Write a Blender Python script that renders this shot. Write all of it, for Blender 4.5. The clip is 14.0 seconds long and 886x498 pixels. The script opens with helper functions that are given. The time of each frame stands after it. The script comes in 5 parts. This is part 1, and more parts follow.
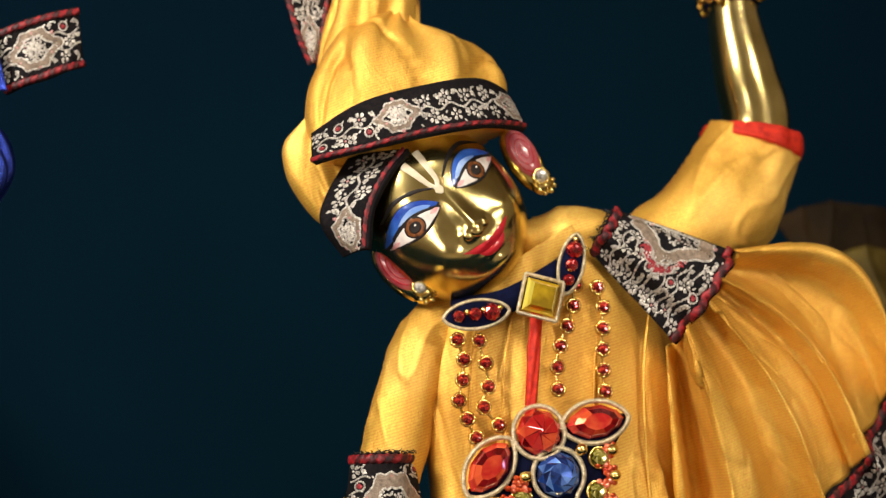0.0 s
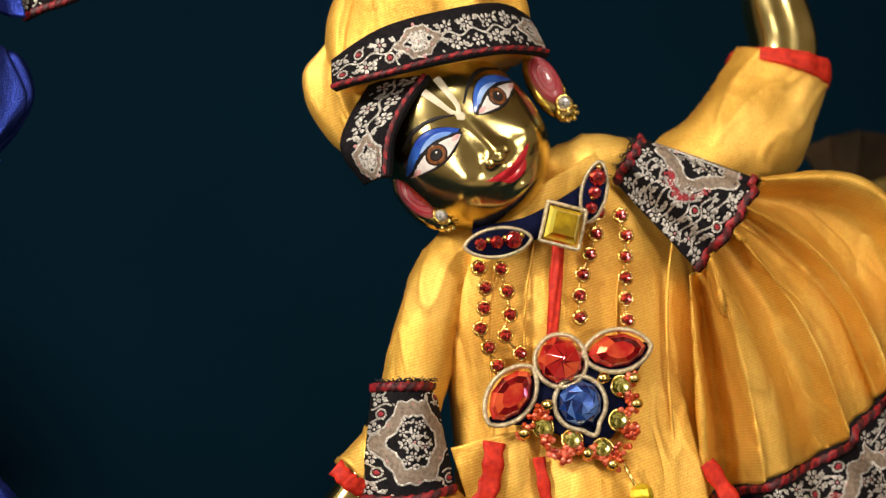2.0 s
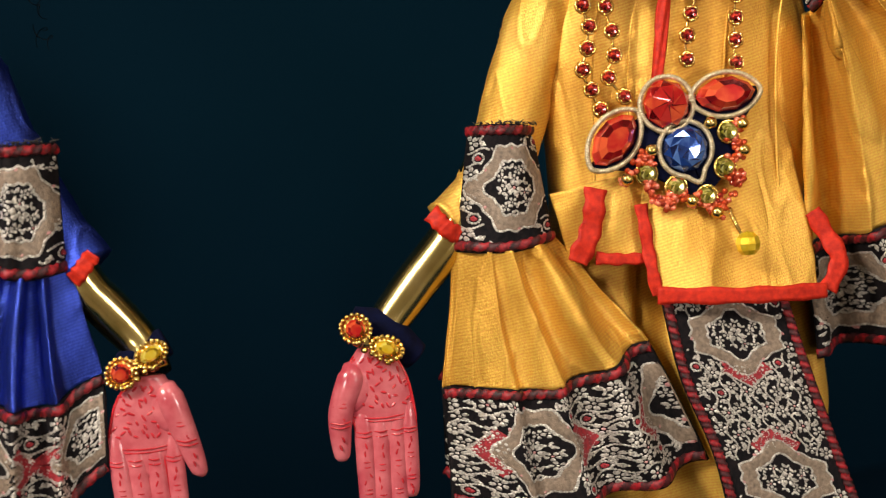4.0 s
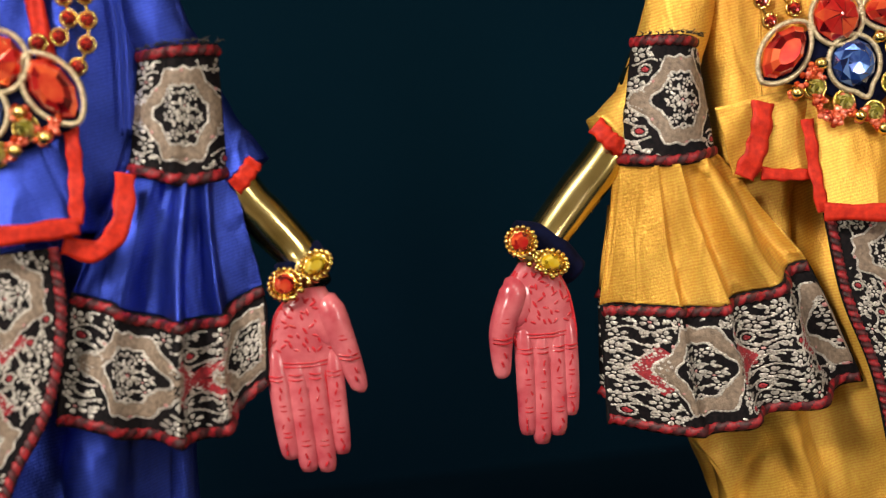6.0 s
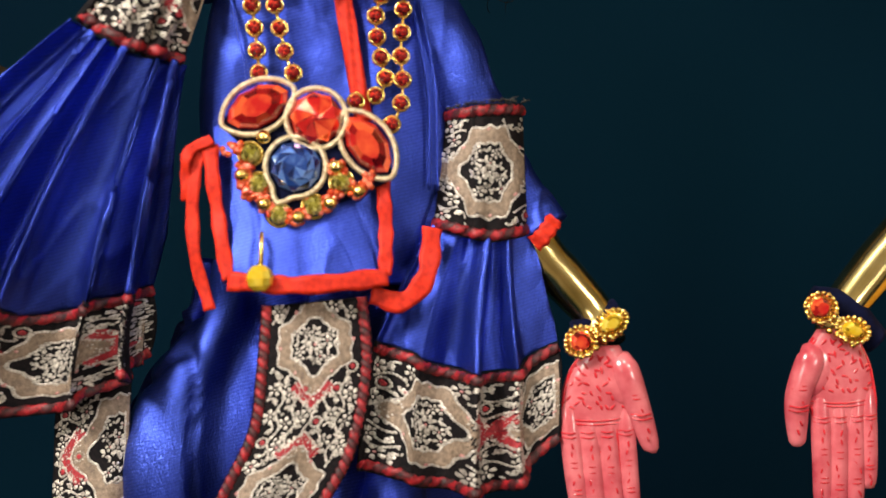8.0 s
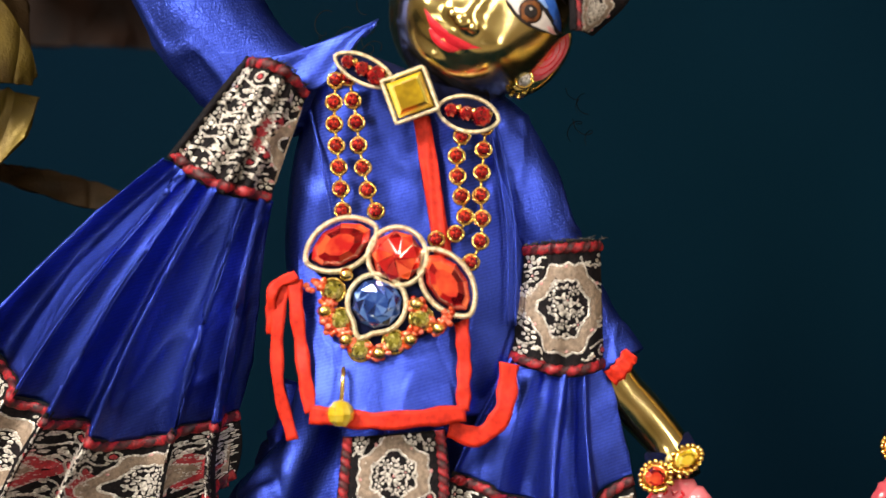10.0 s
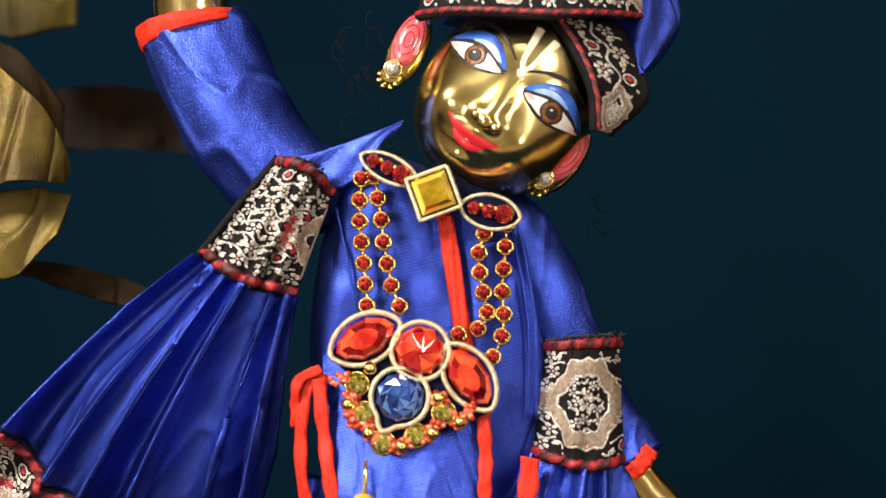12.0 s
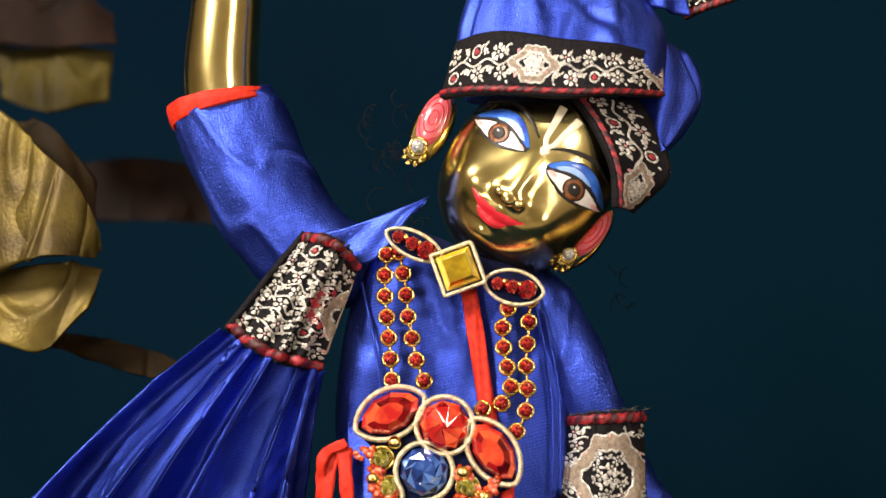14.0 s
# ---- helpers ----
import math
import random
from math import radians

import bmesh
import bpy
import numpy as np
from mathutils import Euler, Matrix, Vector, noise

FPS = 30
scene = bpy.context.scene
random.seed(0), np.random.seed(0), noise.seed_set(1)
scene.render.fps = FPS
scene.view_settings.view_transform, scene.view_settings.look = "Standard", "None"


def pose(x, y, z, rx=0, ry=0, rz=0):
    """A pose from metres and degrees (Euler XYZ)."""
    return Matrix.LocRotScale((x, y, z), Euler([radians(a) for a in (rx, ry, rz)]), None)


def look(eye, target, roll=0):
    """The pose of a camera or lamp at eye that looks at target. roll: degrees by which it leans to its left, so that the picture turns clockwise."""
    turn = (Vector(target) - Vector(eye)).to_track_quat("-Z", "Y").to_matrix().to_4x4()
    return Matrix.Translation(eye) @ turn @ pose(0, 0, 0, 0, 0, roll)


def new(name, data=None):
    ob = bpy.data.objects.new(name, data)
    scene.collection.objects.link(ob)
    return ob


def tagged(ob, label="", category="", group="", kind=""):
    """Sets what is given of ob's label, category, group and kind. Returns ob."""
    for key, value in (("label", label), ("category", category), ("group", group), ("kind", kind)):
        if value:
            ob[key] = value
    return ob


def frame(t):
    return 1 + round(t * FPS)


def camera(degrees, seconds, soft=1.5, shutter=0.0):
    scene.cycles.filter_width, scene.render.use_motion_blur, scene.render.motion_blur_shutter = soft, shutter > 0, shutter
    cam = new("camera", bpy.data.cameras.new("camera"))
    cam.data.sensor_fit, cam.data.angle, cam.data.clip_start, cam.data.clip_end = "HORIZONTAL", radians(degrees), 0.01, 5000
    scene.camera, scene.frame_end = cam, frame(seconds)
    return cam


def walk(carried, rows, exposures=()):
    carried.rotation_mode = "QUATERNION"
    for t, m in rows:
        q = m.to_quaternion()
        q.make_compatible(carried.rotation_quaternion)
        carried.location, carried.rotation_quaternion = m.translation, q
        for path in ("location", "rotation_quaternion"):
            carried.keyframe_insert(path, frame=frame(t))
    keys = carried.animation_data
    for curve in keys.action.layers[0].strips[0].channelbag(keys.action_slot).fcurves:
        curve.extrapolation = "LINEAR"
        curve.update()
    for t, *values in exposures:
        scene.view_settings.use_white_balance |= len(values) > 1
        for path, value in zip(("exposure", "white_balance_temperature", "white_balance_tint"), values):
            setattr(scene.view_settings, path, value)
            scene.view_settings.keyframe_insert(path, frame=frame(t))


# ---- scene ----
cam = camera(36.0, 14.0, soft=1.25)
cam.data.dof.use_dof, cam.data.dof.focus_distance, cam.data.dof.aperture_fstop = True, 0.246, 13.0
PATH = [
    (0, (-0.065, -0.254, 0.144), (0.303, 1.687, 0.455), -5.3),
    (0.5, (-0.065, -0.254, 0.144), (0.294, 1.689, 0.453), -5.2),
    (1, (-0.065, -0.254, 0.144), (0.286, 1.691, 0.454), -5.1),
    (1.5, (-0.065, -0.253, 0.143), (0.277, 1.697, 0.425), -5.2),
    (2, (-0.064, -0.252, 0.142), (0.261, 1.708, 0.369), -5.1),
    (2.5, (-0.064, -0.25, 0.14), (0.228, 1.724, 0.284), -5.2),
    (3, (-0.066, -0.246, 0.14), (0.18, 1.738, 0.175), -5.1),
    (3.2, (-0.065, -0.245, 0.14), (0.155, 1.743, 0.136), -5.1),
    (5.3, (-0.111, -0.229, 0.134), (0.351, 1.71, -0.032), -4.1),
    (5.5, (-0.11, -0.229, 0.131), (0.312, 1.721, -0.015), -4.3),
    (6, (-0.118, -0.226, 0.131), (0.26, 1.732, -0.022), -4.0),
    (6.5, (-0.121, -0.225, 0.132), (0.162, 1.748, -0.024), -3.6),
    (7, (-0.123, -0.225, 0.129), (0.072, 1.762, 0.009), -3.4),
    (7.5, (-0.127, -0.225, 0.132), (-0.011, 1.769, 0.029), -3.0),
    (8, (-0.13, -0.227, 0.131), (-0.075, 1.772, 0.089), -2.6),
    (8.5, (-0.128, -0.228, 0.144), (-0.146, 1.77, 0.068), -2.1),
    (11, (-0.127, -0.234, 0.153), (-0.216, 1.763, 0.206), -1.9),
    (11.5, (-0.127, -0.235, 0.152), (-0.225, 1.76, 0.252), -1.8),
    (12, (-0.128, -0.236, 0.15), (-0.224, 1.757, 0.285), -1.7),
    (12.5, (-0.127, -0.236, 0.15), (-0.232, 1.755, 0.305), -1.8),
    (13, (-0.127, -0.237, 0.151), (-0.242, 1.751, 0.331), -1.7),
    (13.5, (-0.128, -0.238, 0.151), (-0.245, 1.747, 0.362), -1.7),
    (14, (-0.127, -0.239, 0.152), (-0.262, 1.744, 0.379), -1.6),
]
walk(cam, [(t, look(eye, target, roll)) for t, eye, target, roll in PATH],
     exposures=[(0, -0.25), (3.2, -0.32), (6.5, -0.28), (8.5, 0.15), (11, 0.25), (14, 0.2)])

# ---- light ----
world = bpy.data.worlds.new("night_room")
scene.world = world
world.use_nodes = True
world.node_tree.nodes["Background"].inputs[0].default_value = (0.02, 0.03, 0.04, 1)
world.node_tree.nodes["Background"].inputs[1].default_value = 0.12


def area_lamp(name, eye, target, size, watts, color):
    data = bpy.data.lights.new(name, "AREA")
    data.shape, data.size, data.energy, data.color = "DISK", size, watts, color
    ob = new(name, data)
    ob.matrix_world = look(eye, target)
    return tagged(ob, "small warm altar spot lamp in front of the statues", "lamp")


area_lamp("spot_lamp", (-0.44, -0.36, 0.46), (-0.10, 0, 0.15), 0.13, 5.4, (1.0, 0.93, 0.82))
area_lamp("spot_lamp", (0.16, -0.44, 0.36), (-0.05, 0, 0.15), 0.09, 0.9, (1.0, 0.93, 0.82))
area_lamp("spot_lamp", (-0.33, -0.40, 0.16), (-0.10, 0, 0.16), 0.07, 0.42, (1.0, 0.94, 0.86))
area_lamp("spot_lamp", (0.20, -0.40, 0.12), (-0.02, 0, 0.16), 0.07, 0.42, (1.0, 0.94, 0.86))
# Added fill lamp, out of view: brightens the surfaces that the brass reflects.
room_fill = area_lamp("fill_lamp", (0, -0.81, 0.97), (0, -0.87, 0.0), 0.24, 4.6, (1.0, 0.95, 0.85))
tagged(room_fill, "unseen round fill lamp added to brighten the brass reflections", "lamp")

# ---- materials ----


def material(name, color, rough=0.5, metal=0.0, **extra):
    m = bpy.data.materials.new(name)
    m.use_nodes = True
    b = m.node_tree.nodes["Principled BSDF"]
    b.inputs["Base Color"].default_value = (*color, 1)
    b.inputs["Roughness"].default_value = rough
    b.inputs["Metallic"].default_value = metal
    for key, value in extra.items():
        b.inputs[key.replace("_", " ")].default_value = value
    return m


def node(m, kind, **values):
    n = m.node_tree.nodes.new(kind)
    for key, value in values.items():
        n.inputs[key.replace("_", " ")].default_value = value
    return n


def join(m, a, out, b, into):
    m.node_tree.links.new(a.outputs[out], b.inputs[into])


def ramp(m, stops):
    r = m.node_tree.nodes.new("ShaderNodeValToRGB")
    while len(r.color_ramp.elements) < len(stops):
        r.color_ramp.elements.new(0.5)
    for e, (p, c) in zip(r.color_ramp.elements, stops):
        e.position, e.color = p, (*c, 1)
    return r


def mottled(m, stops, scale, bump_scale=0.0, bump=0.1, detail=4.0, dist=0.0001):
    """Colour variation at one scale and fine relief at another, both in metres of the object."""
    b = m.node_tree.nodes["Principled BSDF"]
    at = node(m, "ShaderNodeTexCoord")
    n = node(m, "ShaderNodeTexNoise", Scale=scale, Detail=detail)
    join(m, at, "Object", n, "Vector")
    r = ramp(m, stops)
    join(m, n, "Fac", r, "Fac")
    join(m, r, "Color", b, "Base Color")
    if bump_scale:
        f = node(m, "ShaderNodeTexNoise", Scale=bump_scale, Detail=3.0)
        join(m, at, "Object", f, "Vector")
        k = node(m, "ShaderNodeBump", Strength=bump, Distance=dist)
        join(m, f, "Fac", k, "Height")
        join(m, k, "Normal", b, "Normal")
    return m


def satin(name, dark, mid, light, rough=0.42, gloss=0.3, shine=0.6):
    """Satin: fine twill threads over soft mottling and long shallow creases."""
    m = material(name, mid, rough, shine, Specular_IOR_Level=gloss)
    b = m.node_tree.nodes["Principled BSDF"]
    at = node(m, "ShaderNodeTexCoord")
    n = node(m, "ShaderNodeTexNoise", Scale=45.0, Detail=3.0, Roughness=0.5)
    join(m, at, "Object", n, "Vector")
    r = ramp(m, [(0.25, dark), (0.5, mid), (0.8, light)])
    join(m, n, "Fac", r, "Fac")
    slant = node(m, "ShaderNodeMapping", Rotation=(0.0, radians(28), 0.0), Scale=(1.0, 1.0, 0.6))
    join(m, at, "Object", slant, "Vector")
    grain = node(m, "ShaderNodeTexNoise", Scale=2600.0, Detail=3.0, Roughness=0.75)
    join(m, slant, "Vector", grain, "Vector")
    mix = node(m, "ShaderNodeMixRGB", Fac=0.55)
    mix.blend_type = "OVERLAY"
    join(m, r, "Color", mix, 1)
    join(m, grain, "Fac", mix, 2)
    join(m, mix, "Color", b, "Base Color")
    rib = node(m, "ShaderNodeTexWave", Scale=560.0, Distortion=2.5, Detail=2.0, Detail_Scale=0.6)
    rib.bands_direction = "Z"
    slope = node(m, "ShaderNodeMapping", Rotation=(0.0, radians(14), 0.0))
    join(m, slope, "Vector", rib, "Vector")
    join(m, at, "Object", slope, "Vector")
    ribs = node(m, "ShaderNodeMixRGB", Fac=0.15)
    ribs.blend_type = "OVERLAY"
    join(m, mix, "Color", ribs, 1)
    join(m, rib, "Fac", ribs, 2)
    join(m, ribs, "Color", b, "Base Color")
    long = node(m, "ShaderNodeMapping", Rotation=(0.0, radians(-12), 0.0), Scale=(1.0, 1.0, 0.6))
    join(m, at, "Object", long, "Vector")
    crease = node(m, "ShaderNodeTexNoise", Scale=95.0, Detail=2.0, Roughness=0.5)
    join(m, long, "Vector", crease, "Vector")
    k0 = node(m, "ShaderNodeBump", Strength=0.38, Distance=0.003)
    join(m, crease, "Fac", k0, "Height")
    k = node(m, "ShaderNodeBump", Strength=0.85, Distance=0.0002)
    join(m, grain, "Fac", k, "Height")
    join(m, k0, "Normal", k, "Normal")
    join(m, k, "Normal", b, "Normal")
    return m


M_yellow = satin("yellow_satin", (0.62, 0.29, 0.036), (0.77, 0.42, 0.064), (0.88, 0.54, 0.12), 0.40, 0.45, 0.5)
M_blue = satin("blue_satin", (0.014, 0.027, 0.20), (0.031, 0.058, 0.39), (0.058, 0.105, 0.60), 0.32, 0.5, 0.88)
M_red = mottled(material("red_ribbon", (0.6, 0.03, 0.01), 0.6, Specular_IOR_Level=0.25), [(0.3, (0.36, 0.010, 0.004)), (0.7, (0.64, 0.030, 0.009))], 900, 1800, 0.5)
M_rope = mottled(material("dark_red_braid", (0.2, 0.006, 0.012), 0.55), [(0.35, (0.10, 0.003, 0.006)), (0.65, (0.34, 0.008, 0.014))], 1200, 2500, 0.5)
M_darkrope = mottled(material("black_red_braid", (0.03, 0.003, 0.005), 0.6), [(0.35, (0.014, 0.002, 0.003)), (0.65, (0.085, 0.004, 0.007))], 1200, 2500, 0.5)
M_black = mottled(material("black_brocade_ground", (0.006, 0.005, 0.006), 0.8, Specular_IOR_Level=0.15), [(0.35, (0.002, 0.002, 0.003)), (0.7, (0.012, 0.008, 0.009))], 1500, 3000, 0.6)
M_silver = mottled(material("silver_thread", (0.7, 0.66, 0.62), 0.34, 0.45), [(0.3, (0.22, 0.19, 0.165)), (0.65, (0.72, 0.67, 0.60))], 1900, 4200, 0.8, dist=0.0002)
M_taupe = mottled(material("taupe_weave", (0.24, 0.18, 0.14), 0.6), [(0.3, (0.13, 0.092, 0.066)), (0.7, (0.31, 0.225, 0.16))], 1300, 3500, 0.7, dist=0.0002)
M_crimson = mottled(material("crimson_weave", (0.28, 0.012, 0.02), 0.6), [(0.3, (0.16, 0.006, 0.012)), (0.7, (0.42, 0.02, 0.03))], 1500, 3500, 0.7, dist=0.0002)
M_rose = mottled(material("rose_thread", (0.5, 0.2, 0.2), 0.5), [(0.3, (0.35, 0.10, 0.10)), (0.7, (0.62, 0.34, 0.32))], 1500, 3500, 0.7)
M_brass = mottled(material("polished_brass", (0.72, 0.52, 0.17), 0.20, 1.0), [(0.3, (0.50, 0.39, 0.13)), (0.6, (0.72, 0.57, 0.24)), (0.8, (0.80, 0.67, 0.34))], 140, 420, 0.06)
M_gold = mottled(material("gilt_metal", (0.85, 0.60, 0.18), 0.2, 1.0), [(0.3, (0.72, 0.46, 0.10)), (0.7, (0.95, 0.72, 0.28))], 900, 2000, 0.1)
M_cord = mottled(material("pale_gilt_cord", (0.74, 0.62, 0.42), 0.4, 0.5), [(0.3, (0.38, 0.29, 0.16)), (0.7, (0.78, 0.66, 0.45))], 1500, 4000, 0.5)
M_pink = mottled(material("rose_enamel", (0.62, 0.13, 0.15), 0.22, Coat_Weight=0.6), [(0.3, (0.42, 0.05, 0.07)), (0.7, (0.62, 0.15, 0.17))], 260, 900, 0.12)
M_redline = mottled(material("red_enamel", (0.42, 0.01, 0.018), 0.2, Coat_Weight=0.6), [(0.3, (0.38, 0.008, 0.016)), (0.7, (0.58, 0.022, 0.034))], 500)
M_white = mottled(material("white_enamel", (0.8, 0.74, 0.68), 0.25), [(0.3, (0.66, 0.56, 0.52)), (0.7, (0.86, 0.80, 0.74))], 400)
M_cream = mottled(material("cream_paint", (0.72, 0.62, 0.45), 0.4), [(0.3, (0.6, 0.5, 0.34)), (0.7, (0.8, 0.7, 0.52))], 500)
M_lid = mottled(material("blue_enamel", (0.03, 0.11, 0.5), 0.25, Coat_Weight=0.5), [(0.35, (0.010, 0.035, 0.30)), (0.65, (0.05, 0.17, 0.62))], 190)
M_paleblue = mottled(material("pale_blue_enamel", (0.3, 0.48, 0.85), 0.25, Coat_Weight=0.5), [(0.35, (0.18, 0.34, 0.78)), (0.65, (0.42, 0.58, 0.88))], 300)
M_blush = mottled(material("blush_enamel", (0.72, 0.35, 0.34), 0.3), [(0.3, (0.62, 0.24, 0.24)), (0.7, (0.76, 0.46, 0.44))], 500)
M_ink = mottled(material("black_enamel", (0.012, 0.010, 0.010), 0.45, Specular_IOR_Level=0.2), [(0.3, (0.008, 0.007, 0.007)), (0.7, (0.03, 0.022, 0.02))], 400)
M_iris = mottled(material("brown_enamel", (0.22, 0.08, 0.02), 0.35, Specular_IOR_Level=0.3), [(0.3, (0.07, 0.020, 0.006)), (0.7, (0.26, 0.09, 0.024))], 1200)
M_velvet = mottled(material("navy_velvet", (0.012, 0.016, 0.10), 0.9, Specular_IOR_Level=0.1), [(0.3, (0.001, 0.0015, 0.009)), (0.7, (0.003, 0.005, 0.028))], 500, 3000, 0.5)
M_hair = mottled(material("black_fibre", (0.012, 0.010, 0.009), 0.6), [(0.3, (0.008, 0.007, 0.006)), (0.7, (0.035, 0.028, 0.020))], 300)
M_fibre = mottled(material("brown_black_fibre", (0.010, 0.008, 0.006), 0.7, Specular_IOR_Level=0.1), [(0.3, (0.003, 0.0025, 0.002)), (0.7, (0.010, 0.008, 0.006))], 300)
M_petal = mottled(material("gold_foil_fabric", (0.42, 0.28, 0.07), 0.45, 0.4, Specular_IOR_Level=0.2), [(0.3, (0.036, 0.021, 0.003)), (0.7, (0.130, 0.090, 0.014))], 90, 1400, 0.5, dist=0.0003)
# Gold back petals in shadow: the shade is put into this base colour.
M_petal_shade = mottled(material("gold_fabric_in_shade", (0.03, 0.016, 0.006), 0.7, Specular_IOR_Level=0.1), [(0.3, (0.007, 0.004, 0.001)), (0.7, (0.024, 0.012, 0.003))], 90, 1400, 0.5, dist=0.0003)
# Gold and dark red of the far flower, with weak light darkened into both.
M_gold_dimlit = mottled(material("gold_fabric_dimly_lit", (0.05, 0.035, 0.008), 0.6, Specular_IOR_Level=0.1), [(0.3, (0.020, 0.014, 0.003)), (0.7, (0.075, 0.054, 0.010))], 60, 1400, 0.5, dist=0.0003)
M_red_dimlit = mottled(material("dark_red_fabric_dimly_lit", (0.03, 0.010, 0.006), 0.7, Specular_IOR_Level=0.1), [(0.3, (0.004, 0.0015, 0.001)), (0.7, (0.014, 0.005, 0.002))], 90, 1400, 0.5, dist=0.0003)
M_backdrop = mottled(material("dark_teal_cloth", (0.004, 0.02, 0.03), 0.9), [(0.3, (0.0004, 0.0066, 0.0170)), (0.7, (0.0008, 0.0125, 0.0240))], 2.5, 600, 0.3)
M_backdrop.node_tree.nodes["Principled BSDF"].inputs["Specular IOR Level"].default_value = 0.05
# Cream surface of the unseen room, added to throw light onto the brass.
M_bounce = mottled(material("cream_bounce", (0.6, 0.5, 0.36), 0.8), [(0.3, (0.52, 0.42, 0.29)), (0.7, (0.66, 0.56, 0.42))], 4, 120, 0.2)


def gem_glass(name, color, dark, glint_tint=None):
    """Cut glass stone: sparkle and reflections are painted as uneven dark-to-bright colour per facet."""
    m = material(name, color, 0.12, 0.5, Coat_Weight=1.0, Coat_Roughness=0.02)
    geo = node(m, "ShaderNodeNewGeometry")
    bright = glint_tint or tuple(min(1, c * 1.6 + 0.12) for c in color)
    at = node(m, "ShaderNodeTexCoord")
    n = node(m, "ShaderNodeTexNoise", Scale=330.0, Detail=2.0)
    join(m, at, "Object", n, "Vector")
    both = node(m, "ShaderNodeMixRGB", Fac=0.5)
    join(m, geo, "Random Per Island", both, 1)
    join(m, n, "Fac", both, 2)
    # Dark to bright stops paint the facets' shade and glints into the base colour.
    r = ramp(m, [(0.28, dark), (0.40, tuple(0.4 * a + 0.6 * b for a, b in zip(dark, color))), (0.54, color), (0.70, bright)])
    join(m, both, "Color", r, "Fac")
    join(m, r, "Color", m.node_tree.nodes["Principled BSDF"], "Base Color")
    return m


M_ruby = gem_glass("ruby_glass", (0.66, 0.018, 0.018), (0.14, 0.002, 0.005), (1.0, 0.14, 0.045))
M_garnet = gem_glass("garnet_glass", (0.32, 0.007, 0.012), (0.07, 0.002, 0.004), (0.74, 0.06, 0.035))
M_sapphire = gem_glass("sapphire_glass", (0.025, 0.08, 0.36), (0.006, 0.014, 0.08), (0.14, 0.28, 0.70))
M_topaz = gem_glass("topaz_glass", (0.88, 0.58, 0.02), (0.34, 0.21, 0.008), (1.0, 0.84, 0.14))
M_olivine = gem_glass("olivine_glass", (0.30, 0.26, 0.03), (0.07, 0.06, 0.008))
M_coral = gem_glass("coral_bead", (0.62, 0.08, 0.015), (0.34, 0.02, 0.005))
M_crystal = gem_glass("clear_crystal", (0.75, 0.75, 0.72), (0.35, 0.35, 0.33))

# ---- mesh tools (lengths in millimetres) ----
MM = 0.001


def mesh_of(name, verts, faces, mats, uvs=None, slots=None, smooth=True):
    me = bpy.data.meshes.new(name)
    me.from_pydata((np.asarray(verts, float) * MM).tolist(), [], faces)
    for m in mats:
        me.materials.append(m)
    if slots is not None:
        me.polygons.foreach_set("material_index", slots)
    me.polygons.foreach_set("use_smooth", [smooth] * len(me.polygons))
    me.update()
    return me


def part(name, piece, mats, parent, label="", smooth=True):
    """One mesh object under a thing or a part. piece: vertices, faces and, if it has several materials, a slot for each face."""
    verts, faces, *slots = piece
    mats = mats if isinstance(mats, (list, tuple)) else [mats]
    ob = new(name, mesh_of(name, verts, faces, mats, slots=slots[0] if slots else None, smooth=smooth))
    ob.parent = parent
    return tagged(ob, label)


def thing(name, x, label, category, group=""):
    ob = new(name)
    ob.empty_display_size = 0.01
    ob.location = (x * MM, 0, 0)
    return tagged(ob, label, category, group)


def merge(*pieces):
    """Several pieces (vertices, faces, slot number) in one."""
    verts, faces, slots, k = [], [], [], 0
    for v, f, s in pieces:
        verts.append(np.asarray(v, float))
        faces += [[i + k for i in g] for g in f]
        slots += [s] * len(f)
        k += len(v)
    return np.concatenate(verts), faces, slots


def curve(points, n):
    """n places evenly along a smooth curve through the points."""
    p = np.asarray(points, float)
    if len(p) == 2:
        return p[0] + (p[1] - p[0]) * np.linspace(0, 1, n)[:, None]
    q = np.vstack([2 * p[0] - p[1], p, 2 * p[-1] - p[-2]])
    out = []
    for i in range(len(p) - 1):
        t = np.linspace(0, 1, 24, endpoint=i == len(p) - 2)[:, None]
        a, b, c, d = q[i:i + 4]
        out.append(0.5 * (2 * b + (c - a) * t + (2 * a - 5 * b + 4 * c - d) * t ** 2 + (3 * b - a - 3 * c + d) * t ** 3))
    out = np.vstack(out)
    s = np.r_[0, np.cumsum(np.linalg.norm(np.diff(out, axis=0), axis=1))]
    return np.c_[tuple(np.interp(np.linspace(0, s[-1], n), s, out[:, k]) for k in range(p.shape[1]))]


def length(points):
    c = curve(points, 60)
    return float(np.linalg.norm(np.diff(c, axis=0), axis=1).sum())


def grid_faces(n, m, wrap=False):
    """Faces of n rows of m places; wrap: each row is a ring."""
    faces = []
    for i in range(n - 1):
        for j in range(m if wrap else m - 1):
            k = (j + 1) % m
            faces.append([i * m + j, i * m + k, (i + 1) * m + k, (i + 1) * m + j])
    return faces


def normals_of(g):
    du = np.gradient(g, axis=1)
    dv = np.gradient(g, axis=0)
    n = np.cross(du, dv)
    n /= np.maximum(np.linalg.norm(n, axis=2, keepdims=True), 1e-9)
    return np.where(n[..., 1:2] > 0, -n, n)


